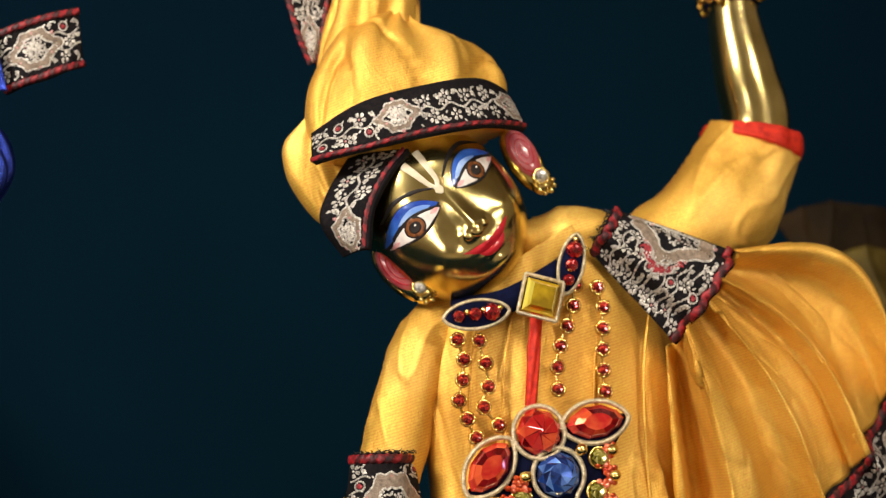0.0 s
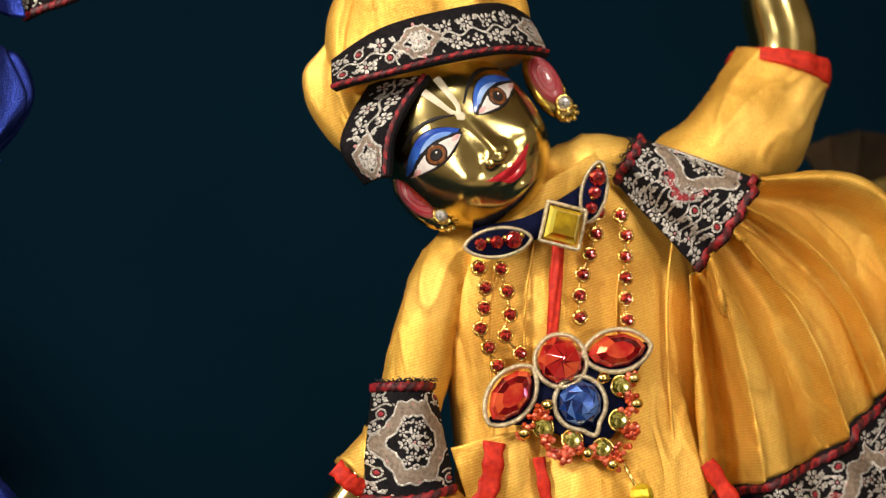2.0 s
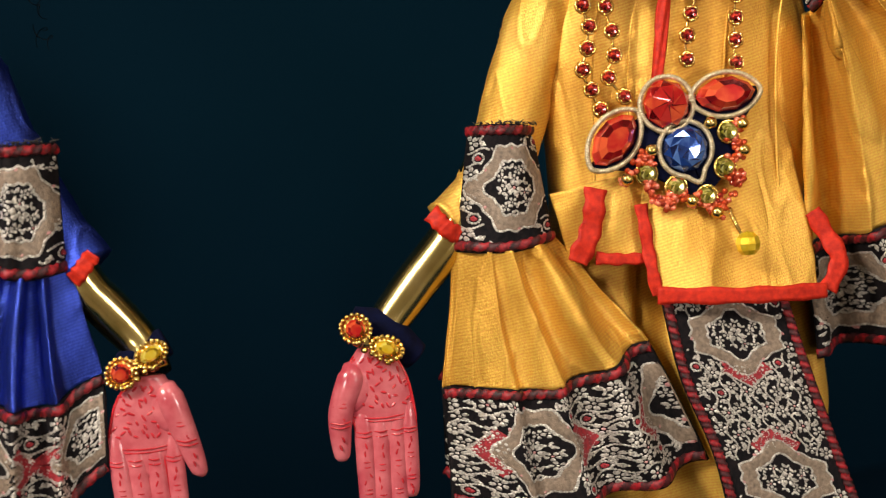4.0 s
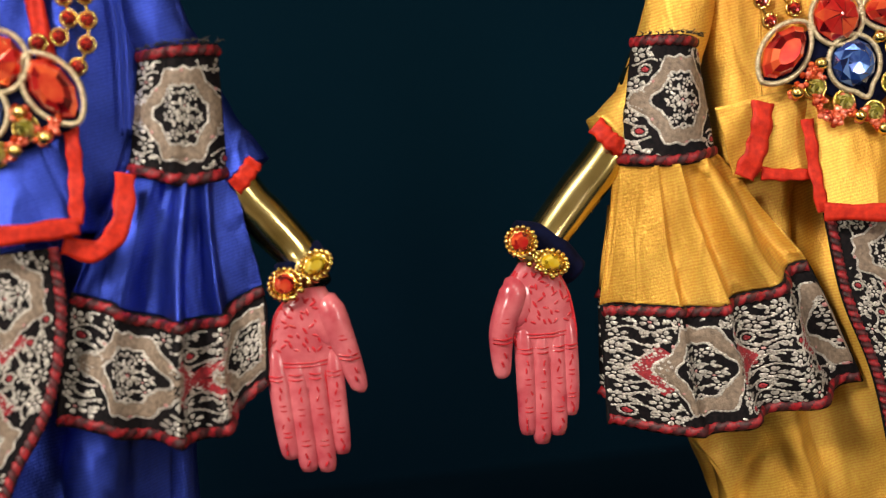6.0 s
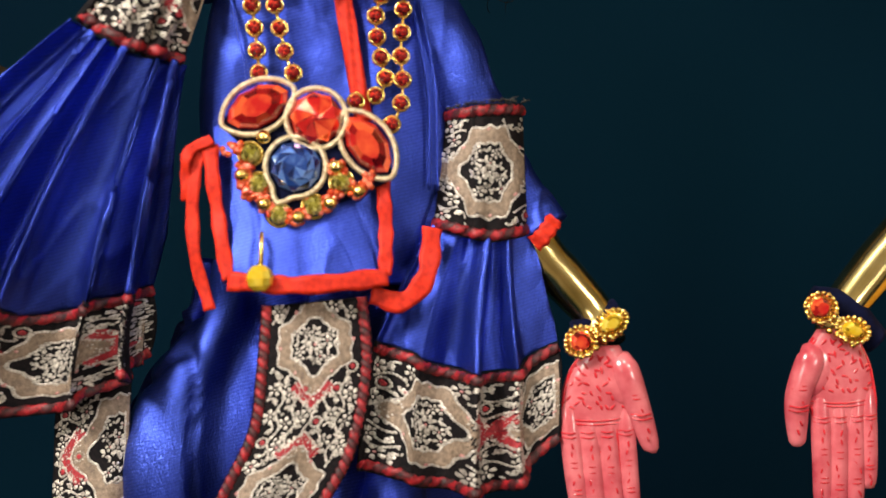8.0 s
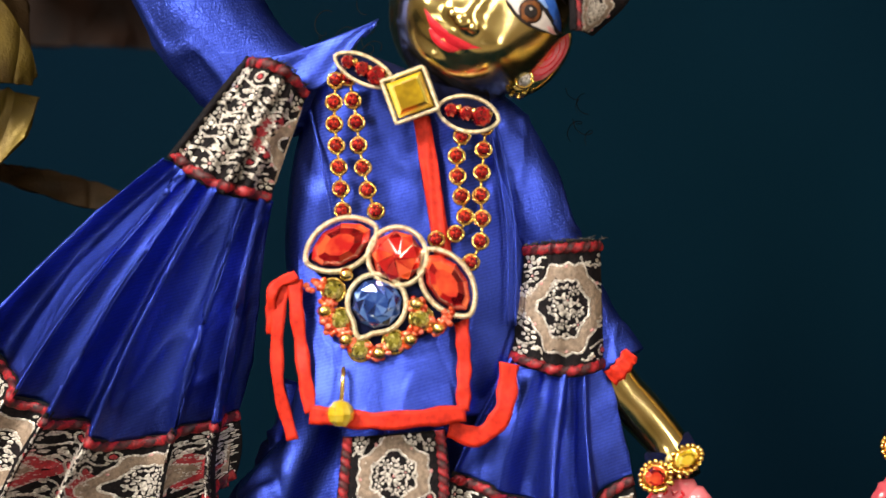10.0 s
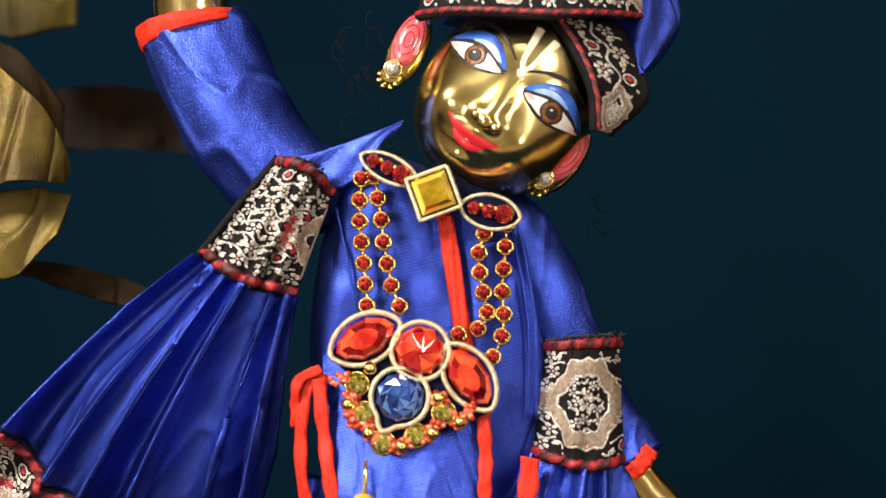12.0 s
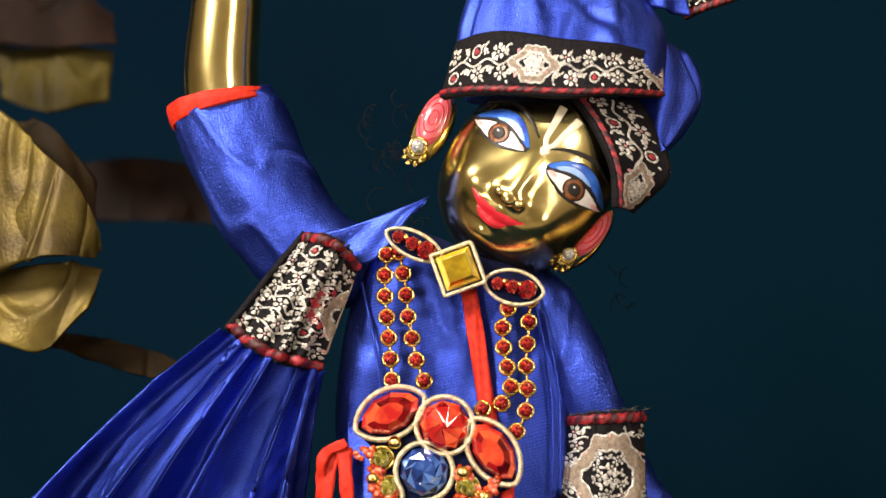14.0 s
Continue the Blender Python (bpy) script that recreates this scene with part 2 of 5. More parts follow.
def sheet(g, thick=0.5):
    """A cloth of some thickness from a grid of places (rows, columns, 3)."""
    n, m = g.shape[:2]
    back = g - normals_of(g) * thick
    verts = np.concatenate([g.reshape(-1, 3), back.reshape(-1, 3)])
    k = n * m
    faces = grid_faces(n, m)
    faces += [[a + k for a in f[::-1]] for f in grid_faces(n, m)]
    rim = [(0, j) for j in range(m)] + [(i, m - 1) for i in range(1, n)] + [(n - 1, j) for j in range(m - 2, -1, -1)] + [(i, 0) for i in range(n - 2, 0, -1)]
    ids = [i * m + j for i, j in rim]
    for a, b in zip(ids, ids[1:] + ids[:1]):
        faces.append([b, a, a + k, b + k])
    return verts, faces


def cloth(top, bottom, y_top=0.0, y_bottom=0.0, bulge=3.0, folds=0, amp=(0.0, 0.0), nu=90, nv=44, seed=0, sway=0.0, round_=1.0, swell=(0.0, 0.0)):
    """Grid of a hanging cloth between a top and a bottom edge (x, z): it bulges to the front and falls in folds that grow downwards."""
    rnd = np.random.RandomState(seed)
    a, b = curve(top, nu), curve(bottom, nu)
    u, v = np.meshgrid(np.linspace(0, 1, nu), np.linspace(0, 1, nv))
    xz = a[None] * (1 - v[..., None]) + b[None] * v[..., None]
    y = y_top * (1 - v) + y_bottom * v - bulge * (1 - np.abs(2 * u - 1) ** (2 * round_))
    xz = xz + (np.sin(np.pi * v) * (1 - u) ** 2)[..., None] * np.array(swell)
    if folds:
        warp = u + 0.035 * np.sin(2 * np.pi * (u * 1.7 + rnd.rand())) + 0.02 * sway * np.sin(v * 3)
        w = np.sin(2 * np.pi * (folds * warp + rnd.rand()))
        w2 = np.sin(2 * np.pi * (folds * 1.83 * warp + rnd.rand())) * 0.35
        strength = amp[0] * (1 - v) + amp[1] * v
        w = np.sign(w) * np.abs(w) ** 0.8
        vary = 0.65 + 0.35 * np.sin(2 * np.pi * (u * folds * 0.37 + rnd.rand()))
        y = y - strength * vary * (w + w2 * (0.4 + 0.6 * v))
        xz[..., 0] += 0.28 * strength * np.cos(2 * np.pi * (folds * warp + 0.3))
    y = y + 0.25 * np.sin(7 * v + 11 * u + rnd.rand() * 6) * np.minimum(1, 4 * v)
    return np.dstack([xz[..., 0], y, xz[..., 1]])


KEPT = [None, None]


def on_grid(g, u, v):
    """Places and normals on a grid at fractions u (columns) and v (rows)."""
    n, m = g.shape[:2]
    if KEPT[0] is not g:
        KEPT[:] = g, normals_of(g)
    nn = KEPT[1]
    x, y = np.clip(u, 0, 1) * (m - 1), np.clip(v, 0, 1) * (n - 1)
    i, j = np.minimum(y.astype(int), n - 2), np.minimum(x.astype(int), m - 2)
    fx, fy = (x - j)[..., None], (y - i)[..., None]

    def lerp(h):
        return (h[i, j] * (1 - fx) + h[i, j + 1] * fx) * (1 - fy) + (h[i + 1, j] * (1 - fx) + h[i + 1, j + 1] * fx) * fy
    return lerp(g), lerp(nn)


def tube(path, radii, n=20, flat=1.0, twist=0.0, lobes=0, depth=0.0, steps=0, cap=True):
    """A round bar along a path of (x, y, z); twist (turns) and lobes make a cord. flat: depth over width."""
    p = np.asarray(path, float)
    r = np.asarray(radii, float) * np.ones(len(p)) if np.ndim(radii) else np.full(len(p), float(radii))
    k = steps or max(len(p) * 6, 8)
    both = curve(np.c_[p, r], k)
    c, r = both[:, :3], both[:, 3]
    t = np.gradient(c, axis=0)
    t /= np.maximum(np.linalg.norm(t, axis=1, keepdims=True), 1e-9)
    up = np.tile((0.0, -1.0, 0.0), (k, 1))
    side = np.cross(t, up)
    small = np.linalg.norm(side, axis=1) < 1e-3
    side[small] = (1, 0, 0)
    side /= np.linalg.norm(side, axis=1, keepdims=True)
    up = np.cross(side, t)
    ang = np.linspace(0, 2 * np.pi, n, endpoint=False)[None]
    turn = np.linspace(0, 2 * np.pi * twist, k)[:, None]
    rr = r[:, None] * (1 + depth * np.cos(lobes * (ang - turn))) if lobes else r[:, None] * np.ones_like(ang)
    v = c[:, None] + side[:, None] * (rr * np.cos(ang))[..., None] + up[:, None] * (rr * np.sin(ang) * flat)[..., None]
    faces = grid_faces(k, n, True)
    if cap:
        faces += [list(range(n))[::-1], list(range((k - 1) * n, k * n))]
    return v.reshape(-1, 3), faces


def ring_loft(left, right, y_mid, half, n=40, rows=30, power=2.3, wrinkle=0.0, folds=0, seed=0):
    """A closed body between a left and a right outline (x, z), rounded to front and back. y_mid, half: (top, bottom)."""
    rnd = np.random.RandomState(seed)
    a, b = curve(left, rows), curve(right, rows)
    v = np.linspace(0, 1, rows)[:, None]
    ang = np.linspace(0, 2 * np.pi, n, endpoint=False)[None]
    c, s = np.cos(ang), np.sin(ang)
    cc = np.sign(c) * np.abs(c) ** (2 / power)
    ss = np.sign(s) * np.abs(s) ** (2 / power)
    mid, wide = (a + b) / 2, (b - a) / 2
    yy = y_mid[0] * (1 - v) + y_mid[1] * v - (half[0] * (1 - v) + half[1] * v) * ss
    if folds:
        yy = yy - wrinkle * np.sin(2 * np.pi * (folds * (cc + 1) / 2 + rnd.rand()) + 2.0 * v) * (ss > 0)
    yy = yy - 0.4 * wrinkle * np.sin(9 * v + 5 * cc + rnd.rand() * 6)
    xz = mid[:, None] + wide[:, None] * cc[..., None]
    g = np.dstack([xz[..., 0], yy, xz[..., 1]])
    faces = grid_faces(rows, n, True) + [list(range(n))[::-1], list(range((rows - 1) * n, rows * n))]
    return g.reshape(-1, 3), faces


def crumpled(piece, amp, size, seed, axis=(0, 0, 1), stretch=0.3):
    """Presses creases of some millimetres' size into a piece, drawn out along an axis."""
    v, faces = np.asarray(piece[0], float), piece[1]
    nn = np.zeros_like(v)
    quads = np.array([f[:4] for f in faces if len(f) == 4])
    fn = np.cross(v[quads[:, 2]] - v[quads[:, 0]], v[quads[:, 3]] - v[quads[:, 1]])
    for k in range(4):
        np.add.at(nn, quads[:, k], fn)
    nn /= np.maximum(np.linalg.norm(nn, axis=1, keepdims=True), 1e-9)
    ax = np.asarray(axis, float) / np.linalg.norm(axis)
    q = v / size
    q = q - np.outer(q @ ax, ax) * (1 - stretch) + seed * 7.31
    h = np.array([0.5 + 1.1 * noise.noise(p) + 0.35 * noise.noise(p * 2.1) - 0.4 * math.exp(-(noise.noise(p * 1.2 + Vector((5, 3, 1))) / 0.07) ** 2) for p in q.tolist() for p in (Vector(p),)])
    return v + nn * (amp * (h - 0.5))[:, None], faces


def ellipsoid(c, r, turn=0.0, n=18, m=12):
    """turn: degrees in the x-z plane."""
    th, ph = np.linspace(0, np.pi, m), np.linspace(0, 2 * np.pi, n, endpoint=False)
    v = np.array([(np.sin(a) * np.cos(b), np.sin(a) * np.sin(b), np.cos(a)) for a in th for b in ph]) * np.asarray(r, float)
    k, s = math.cos(radians(turn)), math.sin(radians(turn))
    v = np.c_[v[:, 0] * k - v[:, 2] * s, v[:, 1], v[:, 0] * s + v[:, 2] * k] + np.asarray(c, float)
    return v, grid_faces(m, n, True)


def gem(c, rx, rz, high, turn=0.0, sides=12, point=1.0, table=0.5, flat=False):
    """A cut stone seen from the front: girdle, slanting facets, table. point over 1 draws its ends out; flat: a step cut with a plain table."""
    ang = np.linspace(0, 2 * np.pi, sides, endpoint=False)
    rings = [(1.0, 0.35 * high), (1.0, 0.0), (0.78, -0.62 * high), (table, -high)]
    k, s = math.cos(radians(turn)), math.sin(radians(turn))
    verts = []
    for q, (f, y) in enumerate(rings):
        a = ang + (np.pi / sides if q == 2 and not flat else 0)
        x, z = np.cos(a) * rx * f, np.sign(np.sin(a)) * np.abs(np.sin(a)) ** point * rz * f
        verts.append(np.c_[c[0] + x * k - z * s, np.full(sides, c[1] + y), c[2] + x * s + z * k])
    faces = [list(range(sides))]
    for q in range(3):
        for j in range(sides):
            a, b, d, e = q * sides + j, q * sides + (j + 1) % sides, (q + 1) * sides + (j + 1) % sides, (q + 1) * sides + j
            faces += [[a, b, d, e]] if flat else [[a, e, b], [b, e, d]]
    top = np.concatenate(verts + [np.array([(c[0], c[1] - high * 1.06, c[2])])])
    faces += [list(range(4 * sides - 1, 3 * sides - 1, -1))] if flat else [[3 * sides + (j + 1) % sides, 3 * sides + j, 4 * sides] for j in range(sides)]
    order = [k for f in faces for k in f]
    loose, k = [], 0
    for f in faces:
        loose.append(list(range(k, k + len(f))))
        k += len(f)
    return top[order], loose


def outline(c, rx, rz, turn=0.0, n=26, point=1.0, y=0.0):
    """Closed path round a stone."""
    a = np.linspace(0, 2 * np.pi, n)
    x, z = np.cos(a) * rx, np.sign(np.sin(a)) * np.abs(np.sin(a)) ** point * rz
    k, s = math.cos(radians(turn)), math.sin(radians(turn))
    return np.c_[c[0] + x * k - z * s, np.full(n, c[1] + y), c[2] + x * s + z * k]


# ---- brocade ----
def ridge(g, path, wide, high, size):
    """A raised thread along a path (mm along, mm across) on a cloth grid of that size."""
    p = np.asarray(path, float)
    d = np.gradient(p, axis=0)
    d /= np.maximum(np.linalg.norm(d, axis=1, keepdims=True), 1e-9)
    q = np.c_[-d[:, 1], d[:, 0]] * wide / 2
    rows = []
    for off, h in ((-1, 0.05), (0, high), (1, 0.05)):
        e = p + q * off
        place, nn = on_grid(g, e[:, 0] / size[0], e[:, 1] / size[1])
        rows.append(place + nn * h)
    return np.concatenate(rows), grid_faces(3, len(p))


def disc(g, ring, high, size):
    """A filled, slightly raised patch on a cloth grid."""
    p = np.asarray(ring, float)
    c = p.mean(axis=0)
    rows = []
    for f, h in ((1.0, 0.04), (0.9, high), (0.5, high), (0.02, high)):
        e = c + (p - c) * f
        place, nn = on_grid(g, e[:, 0] / size[0], e[:, 1] / size[1])
        rows.append(place + nn * h)
    return np.concatenate(rows), grid_faces(4, len(p), True)


def stitches(g, size, rows):
    """Raised thread stitches on a cloth grid. rows: along, across, direction, half length and half width, all in millimetres."""
    r = np.array(rows, float)
    r = r[(r[:, 0] > 0.3) & (r[:, 0] < size[0] - 0.3) & (r[:, 1] > 0.5) & (r[:, 1] < size[1] - 0.5)]
    d, e = np.c_[np.cos(r[:, 2]), np.sin(r[:, 2])], np.c_[-np.sin(r[:, 2]), np.cos(r[:, 2])]
    verts = []
    for k in range(6):
        c, s = math.cos(k * math.pi / 3), math.sin(k * math.pi / 3)
        p = r[:, :2] + d * (r[:, 3] * c)[:, None] + e * (r[:, 4] * s)[:, None]
        place, nn = on_grid(g, p[:, 0] / size[0], p[:, 1] / size[1])
        verts.append(place + nn * 0.05)
    place, nn = on_grid(g, r[:, 0] / size[0], r[:, 1] / size[1])
    verts.append(place + nn * (0.12 + 0.75 * np.minimum(r[:, 3], r[:, 4]))[:, None])
    v = np.stack(verts, axis=1).reshape(-1, 3)
    faces = [[7 * i + k, 7 * i + (k + 1) % 6, 7 * i + 6] for i in range(len(r)) for k in range(6)]
    return v, faces


def brocade(name, g, size, parent, seed=0, label="", thick=0.6, period=24.0, start=None, braids=(0, 1)):
    """A woven border on a cloth grid: black ground, silver-stitched flowers and vines, taupe medallions, crimson chevrons, braided edges."""
    rnd = np.random.RandomState(seed)
    long, wide = size
    base = part(name, sheet(g, thick), M_black, parent, label)
    silver, taupe, crimson, rose = [], [], [], []
    t = np.linspace(0, 2 * np.pi, 49)
    edge = min(2.0, 0.13 * wide)
    half_w, half_h = min(0.27 * wide + 1.2, 6.0), 0.5 * (wide - 2 * edge) * 0.94
    bud = np.c_[np.cos(t[::7]), np.sin(t[::7])][:-1]
    centres = [c for c in np.arange(period * 0.5 if start is None else start, long + half_w, period)]

    def depth_in(p):
        """Under 1 inside a medallion."""
        return min([((p[0] - c) / half_w) ** 2 + ((p[1] - wide / 2) / half_h) ** 2 for c in centres] or [9.0])

    def sewn(path, half=0.24, step=0.44, to=None, stop=0.0):
        """A line of stitches along a path."""
        p = np.asarray(path, float)
        gone = np.r_[0, np.cumsum(np.linalg.norm(np.diff(p, axis=0), axis=1))]
        at = np.arange(step / 2, gone[-1], step)
        q = np.c_[np.interp(at, gone, p[:, 0]), np.interp(at, gone, p[:, 1])]
        if len(q) < 2:
            return
        d = np.gradient(q, axis=0)
        for o, a in zip(q, np.arctan2(d[:, 1], d[:, 0])):
            if stop and depth_in(o) < stop:
                continue
            (silver if to is None else to).append((o[0], o[1], a + 0.5, half * 1.2, half * 1.0))

    def leaf(o, a, length_, half, to=None):
        (silver if to is None else to).append((o[0] + length_ * math.cos(a), o[1] + length_ * math.sin(a), a, length_ * 0.9, half))

    def flower(o, r, spin, petals=6):
        for k in range(petals):
            a = spin + k * 2 * np.pi / petals
            for side in (-0.2, 0.2):
                leaf(o + 0.26 * r * np.array((math.cos(a), math.sin(a))), a + side, r * 0.40, r * 0.20)
        (rose if rnd.rand() < 0.3 else silver).append((o[0], o[1], 0, 0.2 * r, 0.2 * r))

    def rosette(o, r):
        crimson.append(disc(g, o + bud * r * 0.62, 0.2, size))
        sewn(o + r * np.c_[np.cos(t), np.sin(t)], 0.22)
        for k in range(3):
            silver.append((o[0] + 0.3 * r * math.cos(k * 2.1), o[1] + 0.3 * r * math.sin(k * 2.1), 0, 0.16, 0.16))

    def scroll(o, r, spin, turn):
        q = np.linspace(0.25, 1, 14)
        a = spin + q * 4.6 * turn
        sewn(np.c_[o[0] + r * q * np.cos(a), o[1] + r * q * np.sin(a)], 0.23)
        for k in (0.0, 0.9):
            leaf(o, spin + k + 2.4, r * 0.45, r * 0.2)

    for cx in centres:
        cy = wide / 2
        wob = 1 + 0.05 * np.cos(6 * t) + 0.05 * np.cos(12 * t) + 0.28 * np.exp(-((np.abs(np.cos(t)) - 1) / 0.05) ** 2)
        ring = np.c_[cx + half_w * np.cos(t) * wob * (0.86 + 0.14 * np.abs(np.cos(t))), cy + half_h * np.sin(t) * wob / 1.12]
        ring[:, 0] = np.clip(ring[:, 0], 0.2, long - 0.2)
        if np.ptp(ring[:, 0]) < 2.5:
            continue
        rows = []
        for f, h in ((1.0, 0.05), (0.96, 0.16), (0.88, 0.18), (0.80, 0.18), (0.72, 0.16), (0.66, 0.05)):
            e = (cx, cy) + (ring - (cx, cy)) * f
            place, nn = on_grid(g, e[:, 0] / size[0], e[:, 1] / size[1])
            rows.append(place + nn * h)
        taupe.append((np.concatenate(rows), grid_faces(6, len(ring))))
        sewn(ring, 0.26)
        sewn((ring - (cx, cy)) * 0.64 + (cx, cy), 0.26)
        for k in range(4, 48, 8):
            leaf((ring[k] - (cx, cy)) * 0.96 + (cx, cy), rnd.rand() * 6.3, 0.5, 0.35, rose)
        flower(np.array((cx, cy)), 1.5, 0.3)
        for k in range(1, 22):
            a, rr = k * 2.4, 0.56 * math.sqrt(k / 21)
            o = np.array((cx + half_w * rr * math.cos(a), cy + half_h * rr * math.sin(a)))
            scroll(o, 0.8, a, 1) if k % 2 else flower(o, 0.9, a, 5)
        for sgn in (-1, 1):
            x = cx + sgn * (half_w + 2.2)
            zig = np.array([(x - sgn * 1.8, cy - half_h * 0.42), (x + sgn * 1.3, cy), (x - sgn * 1.8, cy + half_h * 0.42)])
            if wide > 12 and zig[:, 0].min() > 0.8 and zig[:, 0].max() < long - 0.8:
                bar = np.vstack([np.linspace(zig[0], zig[1], 8), np.linspace(zig[1], zig[2], 8)[1:]])
                crimson.append(ridge(g, bar, min(2.3, wide * 0.115), 0.20, size))
                sewn(bar + (sgn * 1.25, 0), 0.24)
    lanes = max(int((wide - 2 * edge) / 2.35), 1)
    pitch = (wide - 2 * edge) / lanes
    for i in range(lanes):
        y0 = edge + pitch * (i + 0.5)
        for j, x0 in enumerate(np.arange(1.0 + (i % 2) * 1.1, long, 2.2)):
            o = np.array((x0, y0)) + rnd.uniform(-0.2, 0.2, 2)
            if depth_in(o) < 1.12:
                continue
            kind, turn = (j + 2 * i) % 4, 1 if (i + j) % 2 else -1
            if kind == 0:
                flower(o, 1.35, rnd.rand())
            elif kind == 2:
                rosette(o, 0.85) if rnd.rand() < 0.35 else flower(o, 1.2, rnd.rand(), 5)
            else:
                scroll(o, 1.2, rnd.rand() * 6.28, turn)
                leaf(o + (1.0 * turn, 0.9), 0.8, 0.42, 0.2)
                leaf(o + (-1.0 * turn, -0.9), 2.4, 0.42, 0.2)
        if i:
            x = np.linspace(0, long, int(long * 3))
            sewn(np.c_[x, y0 - pitch / 2 + 0.5 * np.sin(x * 1.25 + i)], 0.22, stop=1.12)
    for v, f in taupe:
        part("medallion", (v, f), M_taupe, base)
    if crimson:
        tagged(part("crimson_embroidery", merge(*[(v, f, 0) for v, f in crimson])[:2], M_crimson, base), kind="stuff")
    for kind, some, mat in (("silver_embroidery", silver, M_silver), ("rose_embroidery", rose, M_rose)):
        if some:
            tagged(part(kind, stitches(g, size, some), mat, base), kind="stuff")
    for v in ((edge * 0.55 / wide, 1 - edge * 0.55 / wide)[k] for k in braids):
        k = max(int(long * 2.2), 10)
        place, nn = on_grid(g, np.linspace(0, 1, k), np.full(k, v))
        turns = long / 2.6
        verts, faces = tube(place + nn * 0.12, edge * 0.42, 12, 0.6, twist=turns, lobes=2, depth=0.16, steps=k * 2)
        ply = [int(2 * ((f[0] % 12) / 12 - (f[0] // 12) / (k * 2 - 1) * turns) + 0.25) % 2 if len(f) == 4 else 0 for f in faces]
        part("braided_edge", (verts, faces, ply), [M_rope, M_darkrope], base)
    return base

# ---- outlines of clothes and jewels: (x, z) in millimetres from each statue ----
Y_hat_top = [(-40.5, 208.4), (-31.4, 212.0), (-19.4, 214.4), (-8.3, 216.2), (-1.6, 215.4)]
Y_hat_bot = [(-41, 202.3), (-31.7, 202.4), (-20.4, 204.3), (-9.4, 205.7), (1.4, 207)]
Y_sb_top = [(17.4, 190.5), (14.1, 186.8), (11.5, 182.4)]
Y_sb_bot = [(41, 180), (34.3, 172), (26.2, 162.6)]
Y_ab_top = [(-37.2, 147.5), (-31.3, 147.2), (-25.4, 146.6)]
Y_ab_bot = [(-41.5, 125.1), (-32.5, 124.4), (-23.3, 125.6)]
Y_f2_bot = [(-44.6, 100.5), (-39.2, 100.5), (-24.5, 100), (-7.9, 105.6)]
Y_h2_bot = [(-44.1, 78.9), (-30.4, 76.4), (-14, 78.9), (1.8, 82.3)]
Y_sash_l = [(-6, 114.2), (-3.2, 98.6), (2, 83.6), (6.3, 61.9)]
Y_sash_r = [(17.8, 112.7), (21.1, 100.4), (26.9, 80.9), (34, 58.3)]
Y_br = [(-60.9, 113.5), (-55.7, 109.5), (-59, 117), (-48.6, 105.3), (-52, 107.5)]
Y_gems = [(-12.8, 142.7), (-16.9, 138.3), (-8.7, 147.1), (-2.8, 148.3), (8.2, 149.7), (2.1, 148.9), (14.3, 149.7), (0.1, 140.2)]
Y_small = [(8.4, 142.6), (-7.3, 136.4), (-2, 133.5), (3.6, 131.4), (7.3, 136.4)]
Y_beads = [(-6.3, 140.4), (4.9, 144.4), (-11.1, 135.6), (0.5, 130.9), (5, 128.4), (10.8, 143.8), (10.8, 139.1), (9.8, 133.9), (-6.4, 132.4), (-3.4, 130.5)]
Y_drop = [(7.2, 126.9), (8.9, 122.6)]
Y_chok = [(-12.9, 170.8), (-18.2, 171.4), (-7.3, 170.6), (-0, 173.4), (6.8, 179.8), (6.2, 184.5), (7.6, 175.6)]
Y_ch1 = [(-16.1, 166.8), (-15.3, 163.4), (-15.7, 160.2), (-16.5, 157.1), (-16.9, 154.7), (-15.6, 151.8), (-14.3, 148.3)]
Y_ch2 = [(-12, 166.3), (-11.5, 163.6), (-11, 160.4), (-11.3, 156.7), (-12.6, 154.5), (-9.8, 150.3)]
Y_ch3 = [(7.9, 175.7), (6.6, 170.3), (5.1, 167.2), (3.4, 163.5), (2.5, 160.1), (2.3, 156.1)]
Y_ch4 = [(12.1, 174.9), (12.8, 171), (12.4, 167.2), (11.9, 163.2), (11.5, 159.4), (11.5, 154.9)]
B_hat_top = [(7.2, 216.5), (14.7, 216.2), (26.2, 213.6), (35.8, 212.8), (43.5, 212)]
B_hat_bot = [(4.1, 206), (14.4, 204.5), (26.8, 203.2), (35.5, 203.5), (43.3, 204.4)]
B_sb_top = [(-20.5, 182.9), (-14.5, 181.4), (-10.8, 177.3)]
B_sb_bot = [(-34.4, 166.1), (-26.9, 160.8), (-18, 158.2)]
B_ab_top = [(25.1, 149.5), (31.4, 150), (38, 150.1)]
B_ab_bot = [(22, 129.7), (30.6, 127.1), (37.9, 127.8)]
B_f2_bot = [(11.8, 111.4), (25.6, 105.9), (34.1, 105.9), (41.8, 109.7)]
B_h2_bot = [(7.8, 90), (22.1, 85.8), (32.1, 85.6), (41, 92.7)]
B_sash_l = [(-7, 118.3), (-8.6, 106.3), (-10.5, 97.2), (-18.4, 80.9)]
B_sash_r = [(10.5, 119.1), (10.7, 107), (7.2, 93.2), (-1.1, 77.8)]
B_br = [(45.5, 109.8), (50.8, 112.6), (53.1, 115.5), (48.8, 109.1), (43.1, 109.5)]
B_gems = [(-6.4, 150.8), (-11.3, 148.3), (-0.4, 153.3), (3.5, 148.5), (11.8, 144), (8.4, 148.9), (14.9, 138.8), (-0.2, 140.8)]
